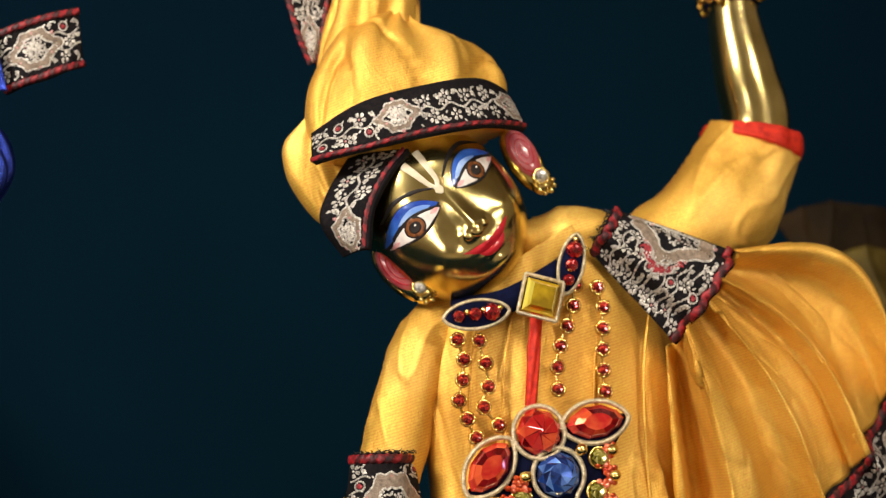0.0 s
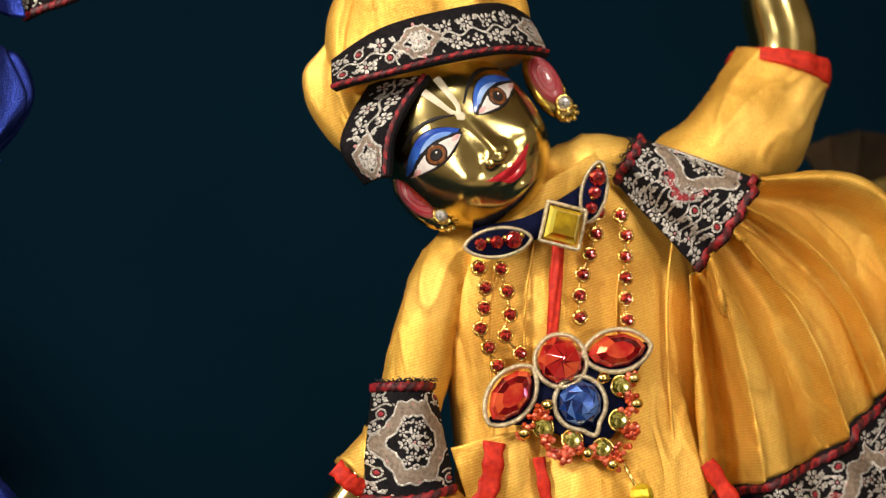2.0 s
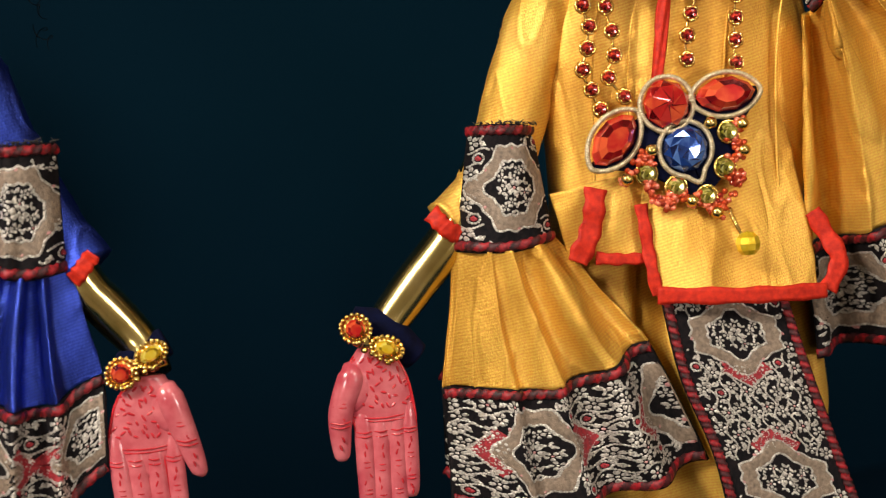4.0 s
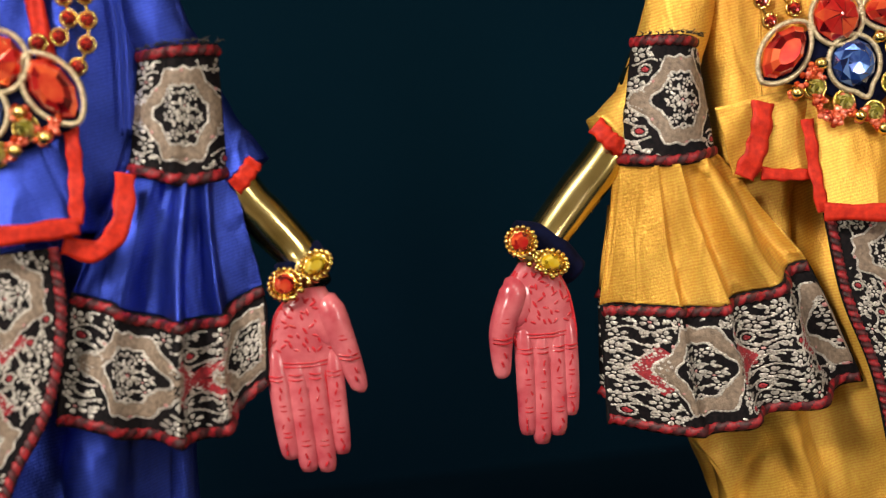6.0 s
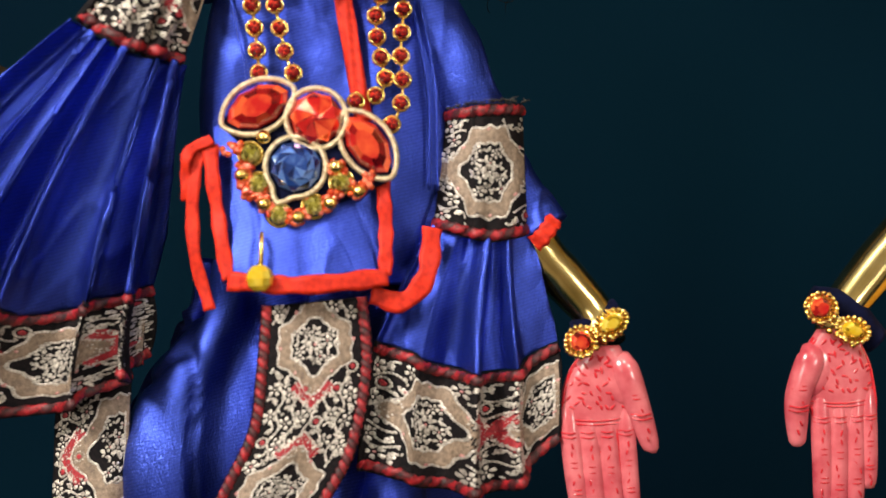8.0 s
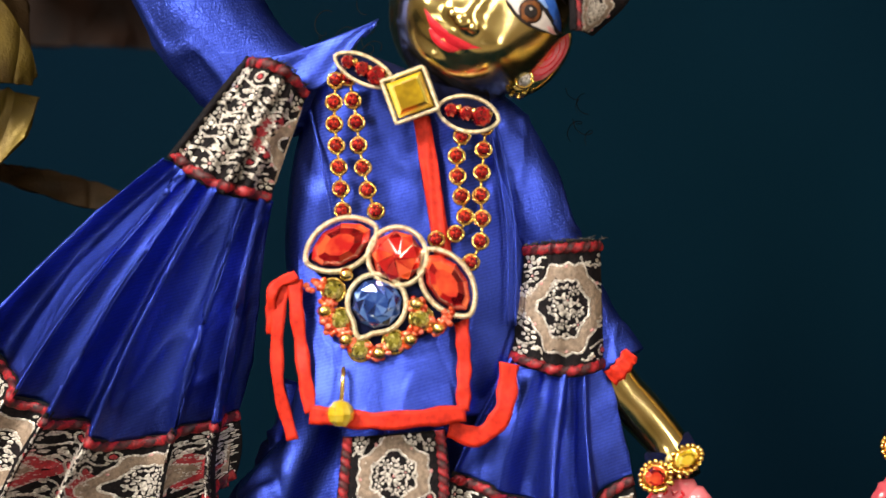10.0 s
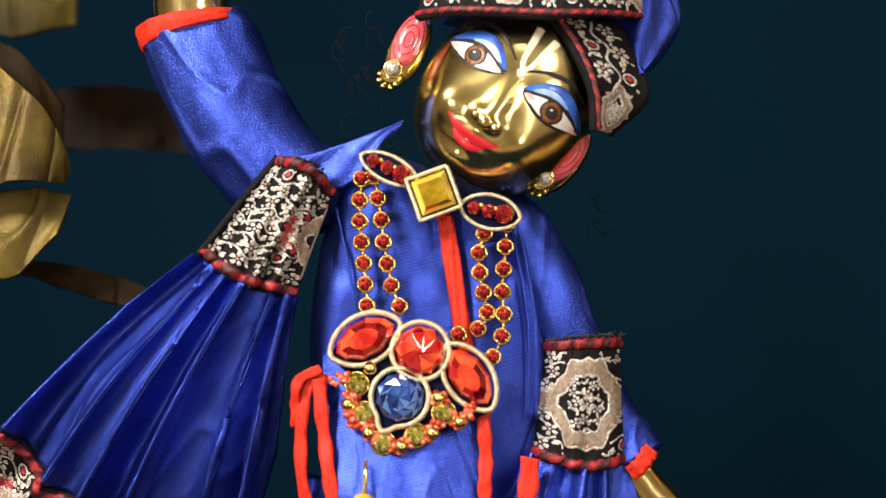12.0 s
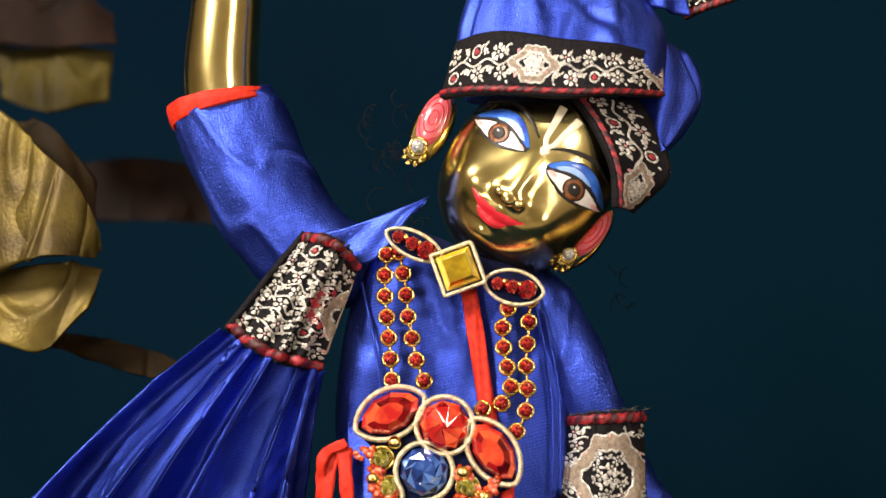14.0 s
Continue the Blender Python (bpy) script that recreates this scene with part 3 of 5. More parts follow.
B_small = [(-7.5, 143.2), (-6.4, 138.2), (-3.3, 133.1), (2.4, 134.2), (7.1, 138)]
B_beads = [(-5.1, 145.8), (6.4, 140.5), (-9, 139.8), (-5.6, 134.9), (-0.1, 132.5), (5.2, 134.6), (9.9, 136.3), (-10.8, 144.2), (-8.3, 136.9), (11.8, 138.4)]
B_drop = [(-6.1, 128.3), (-6.5, 123.1)]
B_chok = [(-1.8, 179.8), (-4.7, 182.2), (2.6, 179), (6.6, 175.2), (16.1, 171.8), (12, 173.2), (20.4, 171.5)]
B_ch1 = [(-6, 178.4), (-6.4, 175), (-6.5, 171.5), (-6.3, 168.1), (-6, 164.1), (-5.8, 160.2), (-5.6, 156.5)]
B_ch2 = [(-3.8, 178.8), (-3.3, 175.3), (-2.8, 171.9), (-2.5, 167.4), (-1.8, 163), (-1.1, 159.1), (-0, 156.2)]
B_ch3 = [(14.9, 168.3), (13.9, 165), (14, 161.1), (14.6, 157.2), (14.9, 153.8), (12.9, 151.7), (10, 151.1)]
B_ch4 = [(18.9, 169.7), (18.5, 166.3), (18.2, 163.4), (17.8, 160), (17.7, 156.6), (17.8, 153.7), (17.2, 149.9), (15.7, 147.1)]

# ---- the setting ----
def slab(name, lo, hi, mat, label=""):
    (a, b, c), (d, e, f) = lo, hi
    v = [(x, y, z) for x in (a, d) for y in (b, e) for z in (c, f)]
    faces = [[0, 1, 3, 2], [4, 6, 7, 5], [0, 4, 5, 1], [2, 3, 7, 6], [0, 2, 6, 4], [1, 5, 7, 3]]
    ob = new(name, mesh_of(name, np.array(v) * 1000, faces, [mat], smooth=False))
    return tagged(ob, label, kind="structure")


slab("altar_top", (-0.96, -0.20, -0.02), (0.96, 0.30, 0.0), M_backdrop, "dark teal cloth laid under the statues")
# All cream slabs are added out of view as reflectors for the brass.
slab("bounce_floor", (-0.96, -1.38, -0.26), (0.96, -0.20, -0.24), M_bounce, "unseen pale surface added below for the brass to reflect")
slab("altar_side", (-0.96, -0.20, -0.24), (0.96, -0.16, -0.02), M_backdrop, "dark teal altar cloth")
slab("wall_back", (-0.96, 0.30, -0.24), (0.96, 0.34, 1.02), M_backdrop, "dark teal cloth hung behind the statues")
for x in (-1.0, 0.96):
    slab("bounce_wall_left" if x < 0 else "bounce_wall_right", (x, -1.38, -0.24), (x + 0.04, 0.34, 1.02), M_bounce)
slab("bounce_wall_front", (-0.96, -1.42, -0.24), (0.96, -1.38, 1.02), M_bounce, "unseen cream wall added for the brass to reflect")
slab("bounce_ceiling", (-1.0, -1.42, 1.02), (1.0, 0.34, 1.06), M_bounce)


# ---- statue ----
def head_point(a, b):
    """Depth of the face over (a: across, b: up), both in millimetres from the head's middle."""
    a, b = np.asarray(a, float), np.asarray(b, float)
    s = np.maximum(1 - np.abs((b - 3.9) / 18.4) ** 2.2, 0.0) ** (1 / 2.1)
    w, d = 15.6 * s, 13.8 * s ** 0.75
    q = np.clip(np.abs(a + 0.7) / np.maximum(w, 1e-6), 0, 1)
    y = 5 - d * (1 - q ** 2.1) ** (1 / 2.0)
    wide = 1.25 + 0.75 * np.clip((6 - b) / 10, 0, 1)
    nose = 1.9 * np.exp(-((a + 1.3) / wide) ** 2) * np.clip((8.5 - b) / 11.5, 0, 1) ** 1.2 / (1 + np.exp(-(b + 4.4) * 1.0))
    wing = 0.7 * (np.exp(-((a + 3.4) / 1.15) ** 2) + np.exp(-((a - 1.0) / 1.15) ** 2)) * np.exp(-((b + 2.8) / 1.2) ** 2)
    lips = 0.8 * np.exp(-((a + 0.6) / 3.8) ** 2) * (np.exp(-((b + 6.5) / 0.8) ** 2) + np.exp(-((b + 8.2) / 0.9) ** 2))
    chin = 1.5 * np.exp(-((a + 0.4) / 3.6) ** 2 - ((b + 11.3) / 2.2) ** 2)
    cheek = 1.7 * (np.exp(-((a + 8.6) / 3.9) ** 2) + np.exp(-((a - 7.6) / 3.9) ** 2)) * np.exp(-((b + 4.4) / 4.0) ** 2)
    socket = -0.6 * (np.exp(-((a + 9) / 4.5) ** 2) + np.exp(-((a - 8) / 4.5) ** 2)) * np.exp(-((b - 4.8) / 2.6) ** 2)
    return y - (nose + wing + lips + chin + cheek + socket)


def on_face(e, lift):
    """Places lifted off the face along its normal."""
    a, b = e[:, 0], e[:, 1]
    y = head_point(a, b)
    fa, fb = (head_point(a + 0.1, b) - head_point(a - 0.1, b)) / 0.2, (head_point(a, b + 0.1) - head_point(a, b - 0.1)) / 0.2
    n = np.c_[np.clip(fa, -2, 2), np.full(len(a), -1.0), np.clip(fb, -2, 2)]
    n /= np.linalg.norm(n, axis=1, keepdims=True)
    return np.c_[a, y, b] + n * lift


def face_patch(ring, lift, fan=8):
    p = np.asarray(ring, float)
    c = p.mean(axis=0)
    rows = [on_face(c + (p - c) * f, lift * (0.6 if f == 1 else 1)) for f in np.linspace(1, 0.02, fan)]
    return np.concatenate(rows), grid_faces(fan, len(p), True)


def face_stroke(path, wide, lift):
    p = curve(path, 22)
    d = np.gradient(p, axis=0)
    d /= np.linalg.norm(d, axis=1, keepdims=True)
    w = np.asarray(wide, float) if np.ndim(wide) else np.array([wide, wide])
    w = np.interp(np.linspace(0, 1, 22), np.linspace(0, 1, len(w)), w)
    q = np.c_[-d[:, 1], d[:, 0]] * (w / 2)[:, None]
    rows = [on_face(e, h) for e, h in ((p - q, 0.06), (p, lift), (p + q, 0.06))]
    return np.concatenate(rows), grid_faces(3, 22)


def almond(c, half, up, down, tilt=0.0, n=28):
    s = np.linspace(0, 1, n // 2)
    top = np.c_[-half + 2 * half * s, up * np.sin(np.pi * s) ** 0.85]
    low = np.c_[half - 2 * half * s, -down * np.sin(np.pi * s) ** 0.9]
    p = np.vstack([top, low[1:-1]])
    k, q = math.cos(radians(tilt)), math.sin(radians(tilt))
    return np.c_[c[0] + p[:, 0] * k - p[:, 1] * q, c[1] + p[:, 0] * q + p[:, 1] * k]


def head_pieces(ear_shift):
    """Slots: 0 brass, 1 white, 2 blue, 3 black, 4 brown, 5 red, 6 cream, 7 rose, 8 pale blue, 9 blush."""
    out = []
    bs = 3.9 + 18.4 * np.sin(np.linspace(-np.pi / 2 + 0.02, np.pi / 2 - 0.02, 96))
    ang = np.linspace(0, 2 * np.pi, 128, endpoint=False)
    s = np.maximum(1 - np.abs((bs - 3.9) / 18.4) ** 2.2, 1e-6) ** (1 / 2.1)
    a = 15.6 * s[:, None] * np.cos(ang)[None] - 0.7
    b = bs[:, None] * np.ones_like(ang)[None]
    front = head_point(a, b)
    backy = 5 + 16 * s[:, None] * np.abs(np.sin(ang))[None]
    y = np.where(np.sin(ang)[None] >= 0, front, backy)
    out.append((np.dstack([a, y, b]).reshape(-1, 3), grid_faces(96, 128, True), 0))
    for m, c in ((-1, (-8.9, 4.8)), (1, (7.0, 5.3))):
        tilt = 2 * m
        out.append((*face_patch(almond((c[0], c[1] + 0.4), 6.1, 4.1, 2.5, tilt), 0.12), 3))
        out.append((*face_patch(almond((c[0], c[1] + 0.6), 5.9, 3.7, 1.2, tilt), 0.18), 2))
        out.append((*face_patch(almond((c[0] - m * 1.2, c[1] + 1.5), 3.6, 1.5, 0.8, tilt + 8 * m), 0.22), 8))
        out.append((*face_patch(almond((c[0], c[1] - 0.15), 5.9, 2.35, 2.35, tilt), 0.27), 3))
        out.append((*face_patch(almond((c[0], c[1] - 0.3), 5.5, 1.75, 1.85, tilt), 0.34), 1))
        for q in (-1, 1):
            out.append((*face_patch(almond((c[0] + q * 4.3, c[1] - 0.3), 1.0, 0.45, 0.45, tilt), 0.37), 9))
        for r, k, h in ((2.15, 3, 0.41), (1.9, 4, 0.46), (1.2, 3, 0.62)):
            g = np.linspace(0, 2 * np.pi, 24, endpoint=False)
            out.append((*face_patch(np.c_[c[0] + r * np.cos(g), np.clip(c[1] - 0.25 + r * np.sin(g), c[1] - 2.05, c[1] + 1.6)], h), k))
        # Small white patch: the pupil's catch-light, painted on as a highlight.
        g = np.linspace(0, 2 * np.pi, 10, endpoint=False)
        out.append((*face_patch(np.c_[c[0] + 0.3 + 0.22 * np.cos(g), c[1] + 0.1 + 0.22 * np.sin(g)], 0.72), 1))
    for brow in ([(-1.9, 7.7), (-5.0, 9.6), (-9.0, 10.6), (-12.8, 9.4)], [(0.9, 8.2), (4.6, 10.4), (8.6, 11.0), (12.8, 9.0)]):
        out.append((*face_stroke(brow, (0.3, 0.8, 0.9, 0.25), 0.25), 3))
    out.append((*face_stroke([(-1.3, 7.2), (-2.0, 8.6), (-2.4, 11.0), (-2.9, 14.8)], (0.8, 1.0, 1.3, 1.5), 0.3), 6))
    out.append((*face_stroke([(-1.3, 7.2), (-0.3, 8.6), (0.1, 11.0), (0.7, 15.2)], (0.8, 1.0, 1.3, 1.5), 0.3), 6))
    out.append((*face_patch(almond((-1.3, 6.8), 0.9, 1.0, 1.0), 0.3), 6))
    upper = [(-6.1, -5.2), (-3.4, -6.3), (-1.5, -6.1), (-0.7, -6.4), (0.1, -6.1), (2.0, -6.3), (5.3, -5.2), (2.6, -7.1), (-0.6, -7.6), (-3.4, -7.1)]
    out.append((*face_patch(curve(upper + upper[:1], 40)[:-1], 0.25), 5))
    lower = [(-3.6, -7.2), (-0.6, -7.7), (2.8, -7.2), (1.5, -8.5), (-0.6, -8.9), (-2.4, -8.5)]
    out.append((*face_patch(curve(lower + lower[:1], 36)[:-1], 0.25), 5))
    for q, r in ((-3.2, 1.1), (0.7, 1.1), (-1.25, 1.6)):
        out.append((*ellipsoid((q, head_point(q, -3.2) + 0.72, -3.2), (r, 0.95, r), 0, 20, 14), 0))
    for m in (-1, 1):
        ex, lean = m * 17.0 + ear_shift, -12 if m > 0 else 1
        out.append((*ellipsoid((ex, 4, 0.6), (3.5, 2.4, 7.2), lean, 28, 18), 0))
        out.append((*ellipsoid((ex + 0.3 * m, 2.4, 1.5), (2.7, 1.6, 5.3), lean, 28, 18), 7))
        for f in (0.82, 0.55, 0.28):
            out.append((*tube(outline((ex + 0.3 * m, 2.6 - 1.72 * math.sqrt(1 - f * f * 0.9), 1.6), 2.6 * f, 5.1 * f, lean), 0.17, 6, steps=60), 5))
        out.append((*ellipsoid((ex - 0.7 * m, 3.2, -5.4), (2.4, 2.0, 2.3), 0, 24, 16), 0))
        for k in range(5):
            out.append((*ellipsoid((ex - 0.7 * m + 1.7 * math.cos(k * 0.8 - 3.2), 1.8, -6.2 + 1.5 * math.sin(k * 0.8 - 3.2)), (0.5, 0.5, 0.5), 0, 10, 8), 0))
    return out


def place_head(v, centre, tilt, mirror):
    k, s = math.cos(radians(tilt)), math.sin(radians(tilt))
    return np.c_[centre[0] + mirror * (v[:, 0] * k - v[:, 2] * s), v[:, 1], centre[1] + v[:, 0] * s + v[:, 2] * k]


def palm_pieces(palm_edge, fingers, thumb, y):
    """An open palm: slab, four fingers, thumb, with red lines and leaf marks. Slots 7 rose, 5 red."""
    out = []
    left, right = palm_edge
    lo, hi = curve(left, 24), curve(right, 24)

    def palm_y(i, f):
        return y + 0.3 * i / 23 - (2.2 - 0.6 * i / 23) * (1 - abs(2 * f - 1) ** 2.3) ** 0.435

    def line(places, r=0.16):
        out.append((*tube(places, r, 6, steps=14), 5))

    out.append((*ring_loft(left, right, (y, y + 0.3), (2.2, 1.6), 36, 24, 2.3), 7))
    out.append((*ellipsoid((thumb[0][0] * 0.8 + 0.2 * fingers[1][0][0], y - 1.2, thumb[0][1] - 1.5), (2.8, 0.9, 4.6), 12 if thumb[2][0] > thumb[0][0] else -12, 24, 16), 7))
    rnd = np.random.RandomState(3)
    for a, b, r in fingers:
        front = y - 0.5 - r * 0.8
        mid = ((a[0] + b[0]) / 2, y - 0.5, (a[1] + b[1]) / 2)
        out.append((*tube([(a[0], y + 0.3, a[1] + 6), (a[0], y - 0.1, a[1] + 2.5), mid, (b[0], y - 0.3, b[1] + 0.8), (b[0], y, b[1])], [r * 0.6, r * 1.06, r * 1.08, r * 0.92, r * 0.3], 18, 0.78, steps=26), 7))
        for f in (0.02, 0.07, 0.36, 0.42, 0.68, 0.73):
            c = (a[0] + (b[0] - a[0]) * f, a[1] + (b[1] - a[1]) * f)
            line([(c[0] - r * 0.92, front + r * 0.5, c[1] + 0.1), (c[0], front - 0.02, c[1] - 0.15), (c[0] + r * 0.92, front + r * 0.5, c[1])], 0.14)
        for f in (0.18, 0.27, 0.52, 0.60, 0.84, 0.92):
            c = (a[0] + (b[0] - a[0]) * f + rnd.uniform(-0.6, 0.6), a[1] + (b[1] - a[1]) * f)
            out.append((*ellipsoid((c[0], front + 0.05, c[1]), (0.2, 0.12, 0.6), rnd.uniform(-40, 40), 8, 6), 5))
    for (a, b, r), (c, d, q) in zip(fingers, fingers[1:]):
        line([((a[0] + c[0]) / 2, y - 1.0, (a[1] + c[1]) / 2 + 1.0), ((a[0] + b[0] + c[0] + d[0]) / 4, y - 0.9, (a[1] + b[1]) / 2), ((b[0] + d[0]) / 2, y - 0.6, max(b[1], d[1]) + 1.6)], 0.30)
    sides = [(lo[k] * 0.97 + hi[k] * 0.03, hi[k] * 0.97 + lo[k] * 0.03) for k in range(2, 24, 3)]
    for k in (0, 1):
        line([(p[k][0], y - 0.7, p[k][1]) for p in sides], 0.3)
    out.append((*tube([(thumb[0][0], y, thumb[0][1] + 2.5)] + [(x, y - 0.9 + 0.25 * i, z) for i, (x, z) in enumerate(thumb)] + [(thumb[2][0], y - 0.2, thumb[2][1] - 1.2)], [1.2, 2.5, 2.25, 1.5, 0.4], 20, 0.8, steps=30), 7))
    path = curve(thumb, 20)
    for f in (0.34, 0.40, 0.62, 0.68):
        c = path[int(f * 19)]
        line([(c[0] - 1.7, y - 1.9, c[1] + 0.1), (c[0], y - 2.62, c[1] - 0.2), (c[0] + 1.7, y - 1.9, c[1])], 0.14)
    for f in (0.1, 0.2, 0.28, 0.5, 0.56, 0.8, 0.9):
        c = path[int(f * 19)]
        out.append((*ellipsoid((c[0] + rnd.uniform(-0.9, 0.9), y - 2.45 + 0.3 * f, c[1]), (0.22, 0.14, 0.6), rnd.uniform(-60, 60), 8, 6), 5))
    for i, bend in ((16, 0.7), (17.5, 0.5)):
        p, q = lo[int(i)], hi[int(i)]
        line([(p[0] * (1 - f) + q[0] * f, palm_y(i, f) - 0.05, p[1] * (1 - f) + q[1] * f - bend * math.sin(3.14 * f)) for f in (0.04, 0.3, 0.5, 0.7, 0.96)], 0.15)
    for row in range(3, 16):
        for col in range(6):
            i, f = row + rnd.uniform(-0.3, 0.3), (col + 0.5 + 0.5 * (row % 2)) / 6.6 + rnd.uniform(-0.03, 0.03)
            if rnd.rand() < 0.35:
                continue
            c = lo[int(i)] * (1 - f) + hi[int(i)] * f
            out.append((*ellipsoid((c[0], palm_y(i, f) - 0.02, c[1]), (0.24, 0.16, 0.52 + 0.25 * rnd.rand()), rnd.choice((-55, 20, 65)) + rnd.uniform(-12, 12), 8, 6), 5))
    return out


def statue(x, centre, tilt, mirror, raised, lowered, palm, sides, label):
    pieces = []
    for v, f, s in head_pieces(2.2):
        pieces.append((place_head(v, centre, tilt, mirror), f, s))
    mx = (sides[0] + sides[1]) / 2
    pieces.append((*tube([(centre[0] + mirror * 4, 8, centre[1] - 10), (mx, 10, 170)], [6, 7], 20), 0))
    pieces.append((*ring_loft([(sides[0] + 6, 176), (sides[0] + 4, 160), (sides[0] + 5, 130), (sides[0] + 8, 60), (sides[0] + 9, 6)],
                              [(sides[1] - 6, 176), (sides[1] - 4, 160), (sides[1] - 5, 130), (sides[1] - 8, 60), (sides[1] - 9, 6)], (16, 18), (4, 4), 32, 24), 0))
    pieces.append((*tube(raised[0], raised[1], 28, steps=40), 0))
    pieces.append((*tube(lowered[0], lowered[1], 24, steps=30), 0))
    pieces += palm_pieces(*palm)
    pieces.append((*tube([(mx, 12, 0), (mx, 12, 3), (mx, 12, 5), (mx, 12, 8)], [34, 34, 30, 26], 40, 1.0, steps=12), 0))
    v, f, s = merge(*pieces)
    ob = new("statue", mesh_of("statue", v, f, [M_brass, M_white, M_lid, M_ink, M_iris, M_redline, M_cream, M_pink, M_paleblue, M_blush], slots=s))
    ob.location = (x * MM, 0, 0)
    return tagged(ob, label, "statue", "brass statues")


def deep(points, y):
    return [(p[0], y, p[1]) for p in points]


YX, BX = 0.0, -147.0
statue(YX, (-13.0, 190.0), 38, 1,
       ([(20, 12, 178), (45, 13, 190), (55.5, 13, 207), (54.5, 12, 220.3), (53.5, 12, 233.6), (55, 12, 244.5), (56, 12, 256)], [4, 5, 7.0, 6.6, 5.4, 5.0, 4.6]),
       ([(-20, 12, 172), (-30, 10, 148), (-40, 7, 130), (-49, 7, 119.5), (-55.5, 6, 112), (-57, 4, 108)], [4, 4, 4.0, 4.0, 3.6, 3.8]),
       (([(-60.6, 109.6), (-63.5, 105.5), (-65.0, 101), (-62.5, 96), (-62.4, 92)], [(-55, 109.5), (-52.0, 104), (-51.0, 98), (-51.1, 95), (-51.4, 92)]),
        [((-60.6, 95), (-60.9, 79.6), 1.65), ((-57.7, 95), (-58.5, 77.8), 1.7), ((-54.8, 95), (-55.5, 79.0), 1.65), ((-52.6, 95), (-53.0, 82.2), 1.5)],
        [(-62.2, 104.6), (-64.6, 98), (-64.9, 91.0)], 3.0), (-20, 24),
       "polished brass statue with tilted painted face and rose palms")
statue(BX, (17.0, 190.0), 38, -1,
       ([(-8, 12, 176), (-28, 13, 190), (-38, 13, 209), (-37.3, 12, 230), (-36.5, 12, 243), (-36, 12, 256)], [4, 4.5, 7.0, 6.6, 6.0, 5.4]),
       ([(20, 12, 172), (30, 10, 150), (39, 7, 127), (44, 7, 120), (49, 6, 113.5), (50, 4, 109)], [4, 4, 4.0, 4.0, 3.6, 3.8]),
       (([(47, 108.6), (43.6, 104.5), (42.0, 99.5), (41.6, 95), (42.0, 91)], [(52.5, 108.5), (55.2, 103), (54.5, 98), (54.0, 94.6), (54.3, 91)]),
        [((43.3, 94.5), (44.6, 80.0), 1.7), ((46.4, 94.5), (47.5, 77.6), 1.75), ((49.6, 94.5), (50.6, 77.2), 1.7), ((52.8, 94.5), (53.4, 79.9), 1.55)],
        [(53.0, 104.6), (55.0, 98), (57.0, 91.2)], 3.0), (-14, 28),
       "polished brass statue in blue dress with tilted painted face")


# ---- clothing ----
def ribbon(name, path, wide, parent, y, label="", mat=None, thick=0.35, ripple=0.2, seed=1):
    """A flat strip along a path (x, z)."""
    p = curve(path, 40)
    d = np.gradient(p, axis=0)
    d /= np.linalg.norm(d, axis=1, keepdims=True)
    q = np.c_[-d[:, 1], d[:, 0]] * wide / 2 * (1 + 0.10 * np.sin(np.linspace(0, 23, 40) + seed))[:, None]
    ys = np.interp(np.linspace(0, 1, 40), np.linspace(0, 1, len(y)), y) if np.ndim(y) else np.full(40, float(y))
    ys = ys - 1.0 + ripple * np.sin(np.linspace(0, 14, 40) + seed)
    g = np.stack([np.c_[e[:, 0], ys - h, e[:, 1]] for e, h in ((p - q, 0.0), (p - q * 0.5, 0.12), (p, 0.0), (p + q * 0.5, 0.14), (p + q, 0.0))])
    return part(name, crumpled(sheet(g, thick), 0.22, 2.5, seed), mat or M_red, parent, label)


def flutter_sleeve(dress, mat, gather, hem_top, hem_bottom, y, folds, amp, seed, bulge=3.0, period=24.0, label="", swell=(0.0, 0.0)):
    """A gathered over-sleeve: pleated satin between an arm band and a brocade hem."""
    g = cloth(gather, hem_top, y[0], y[1], bulge, folds, amp, 150, 60, seed, 1.0, swell=swell)
    ob = part("flutter_sleeve", crumpled(sheet(g, 0.5), 0.6, 8, seed, (gather[1][0] - hem_top[1][0], 0, gather[1][1] - hem_top[1][1]), 0.2), mat, dress, label)
    h = cloth(hem_top, hem_bottom, y[1], y[2], bulge, folds, (amp[1], amp[1] * 1.15), 150, 24, seed, 1.0)
    h[..., 1] -= 0.35
    wide = float(np.linalg.norm(np.mean(curve(hem_top, 20) - curve(hem_bottom, 20), axis=0)))
    brocade("hem_border", h, (length(hem_top), wide), ob, seed + 5, "silver and taupe brocade hem border", period=period)
    return ob


def arm_band(dress, top, bottom, y, bulge, folds, amp, seed, period=24.0, start=None):
    g = cloth(top, bottom, y[0], y[1], bulge, folds, amp, 80, 36, seed)
    wide = float(np.linalg.norm(np.mean(curve(top, 20) - curve(bottom, 20), axis=0)))
    return brocade("arm_band", g, ((length(top) + length(bottom)) / 2, wide), dress, seed, "gathered black and silver brocade arm band", period=period, start=start, thick=1.0)


# yellow dress
dress = thing("dress", YX, "golden yellow satin dress with brocade borders and red trim", "dress", "statue clothes")
part("bodice", crumpled(ring_loft([(-12, 177), (-19, 170), (-22, 155), (-22, 140), (-23, 124)], [(14, 190.5), (25, 180), (29.5, 160), (28, 145), (26, 122)],
                         (9, 11), (9, 12), 150, 110, 2.6, 0.5, 3, 4), 1.1, 12, 1), M_yellow, dress)
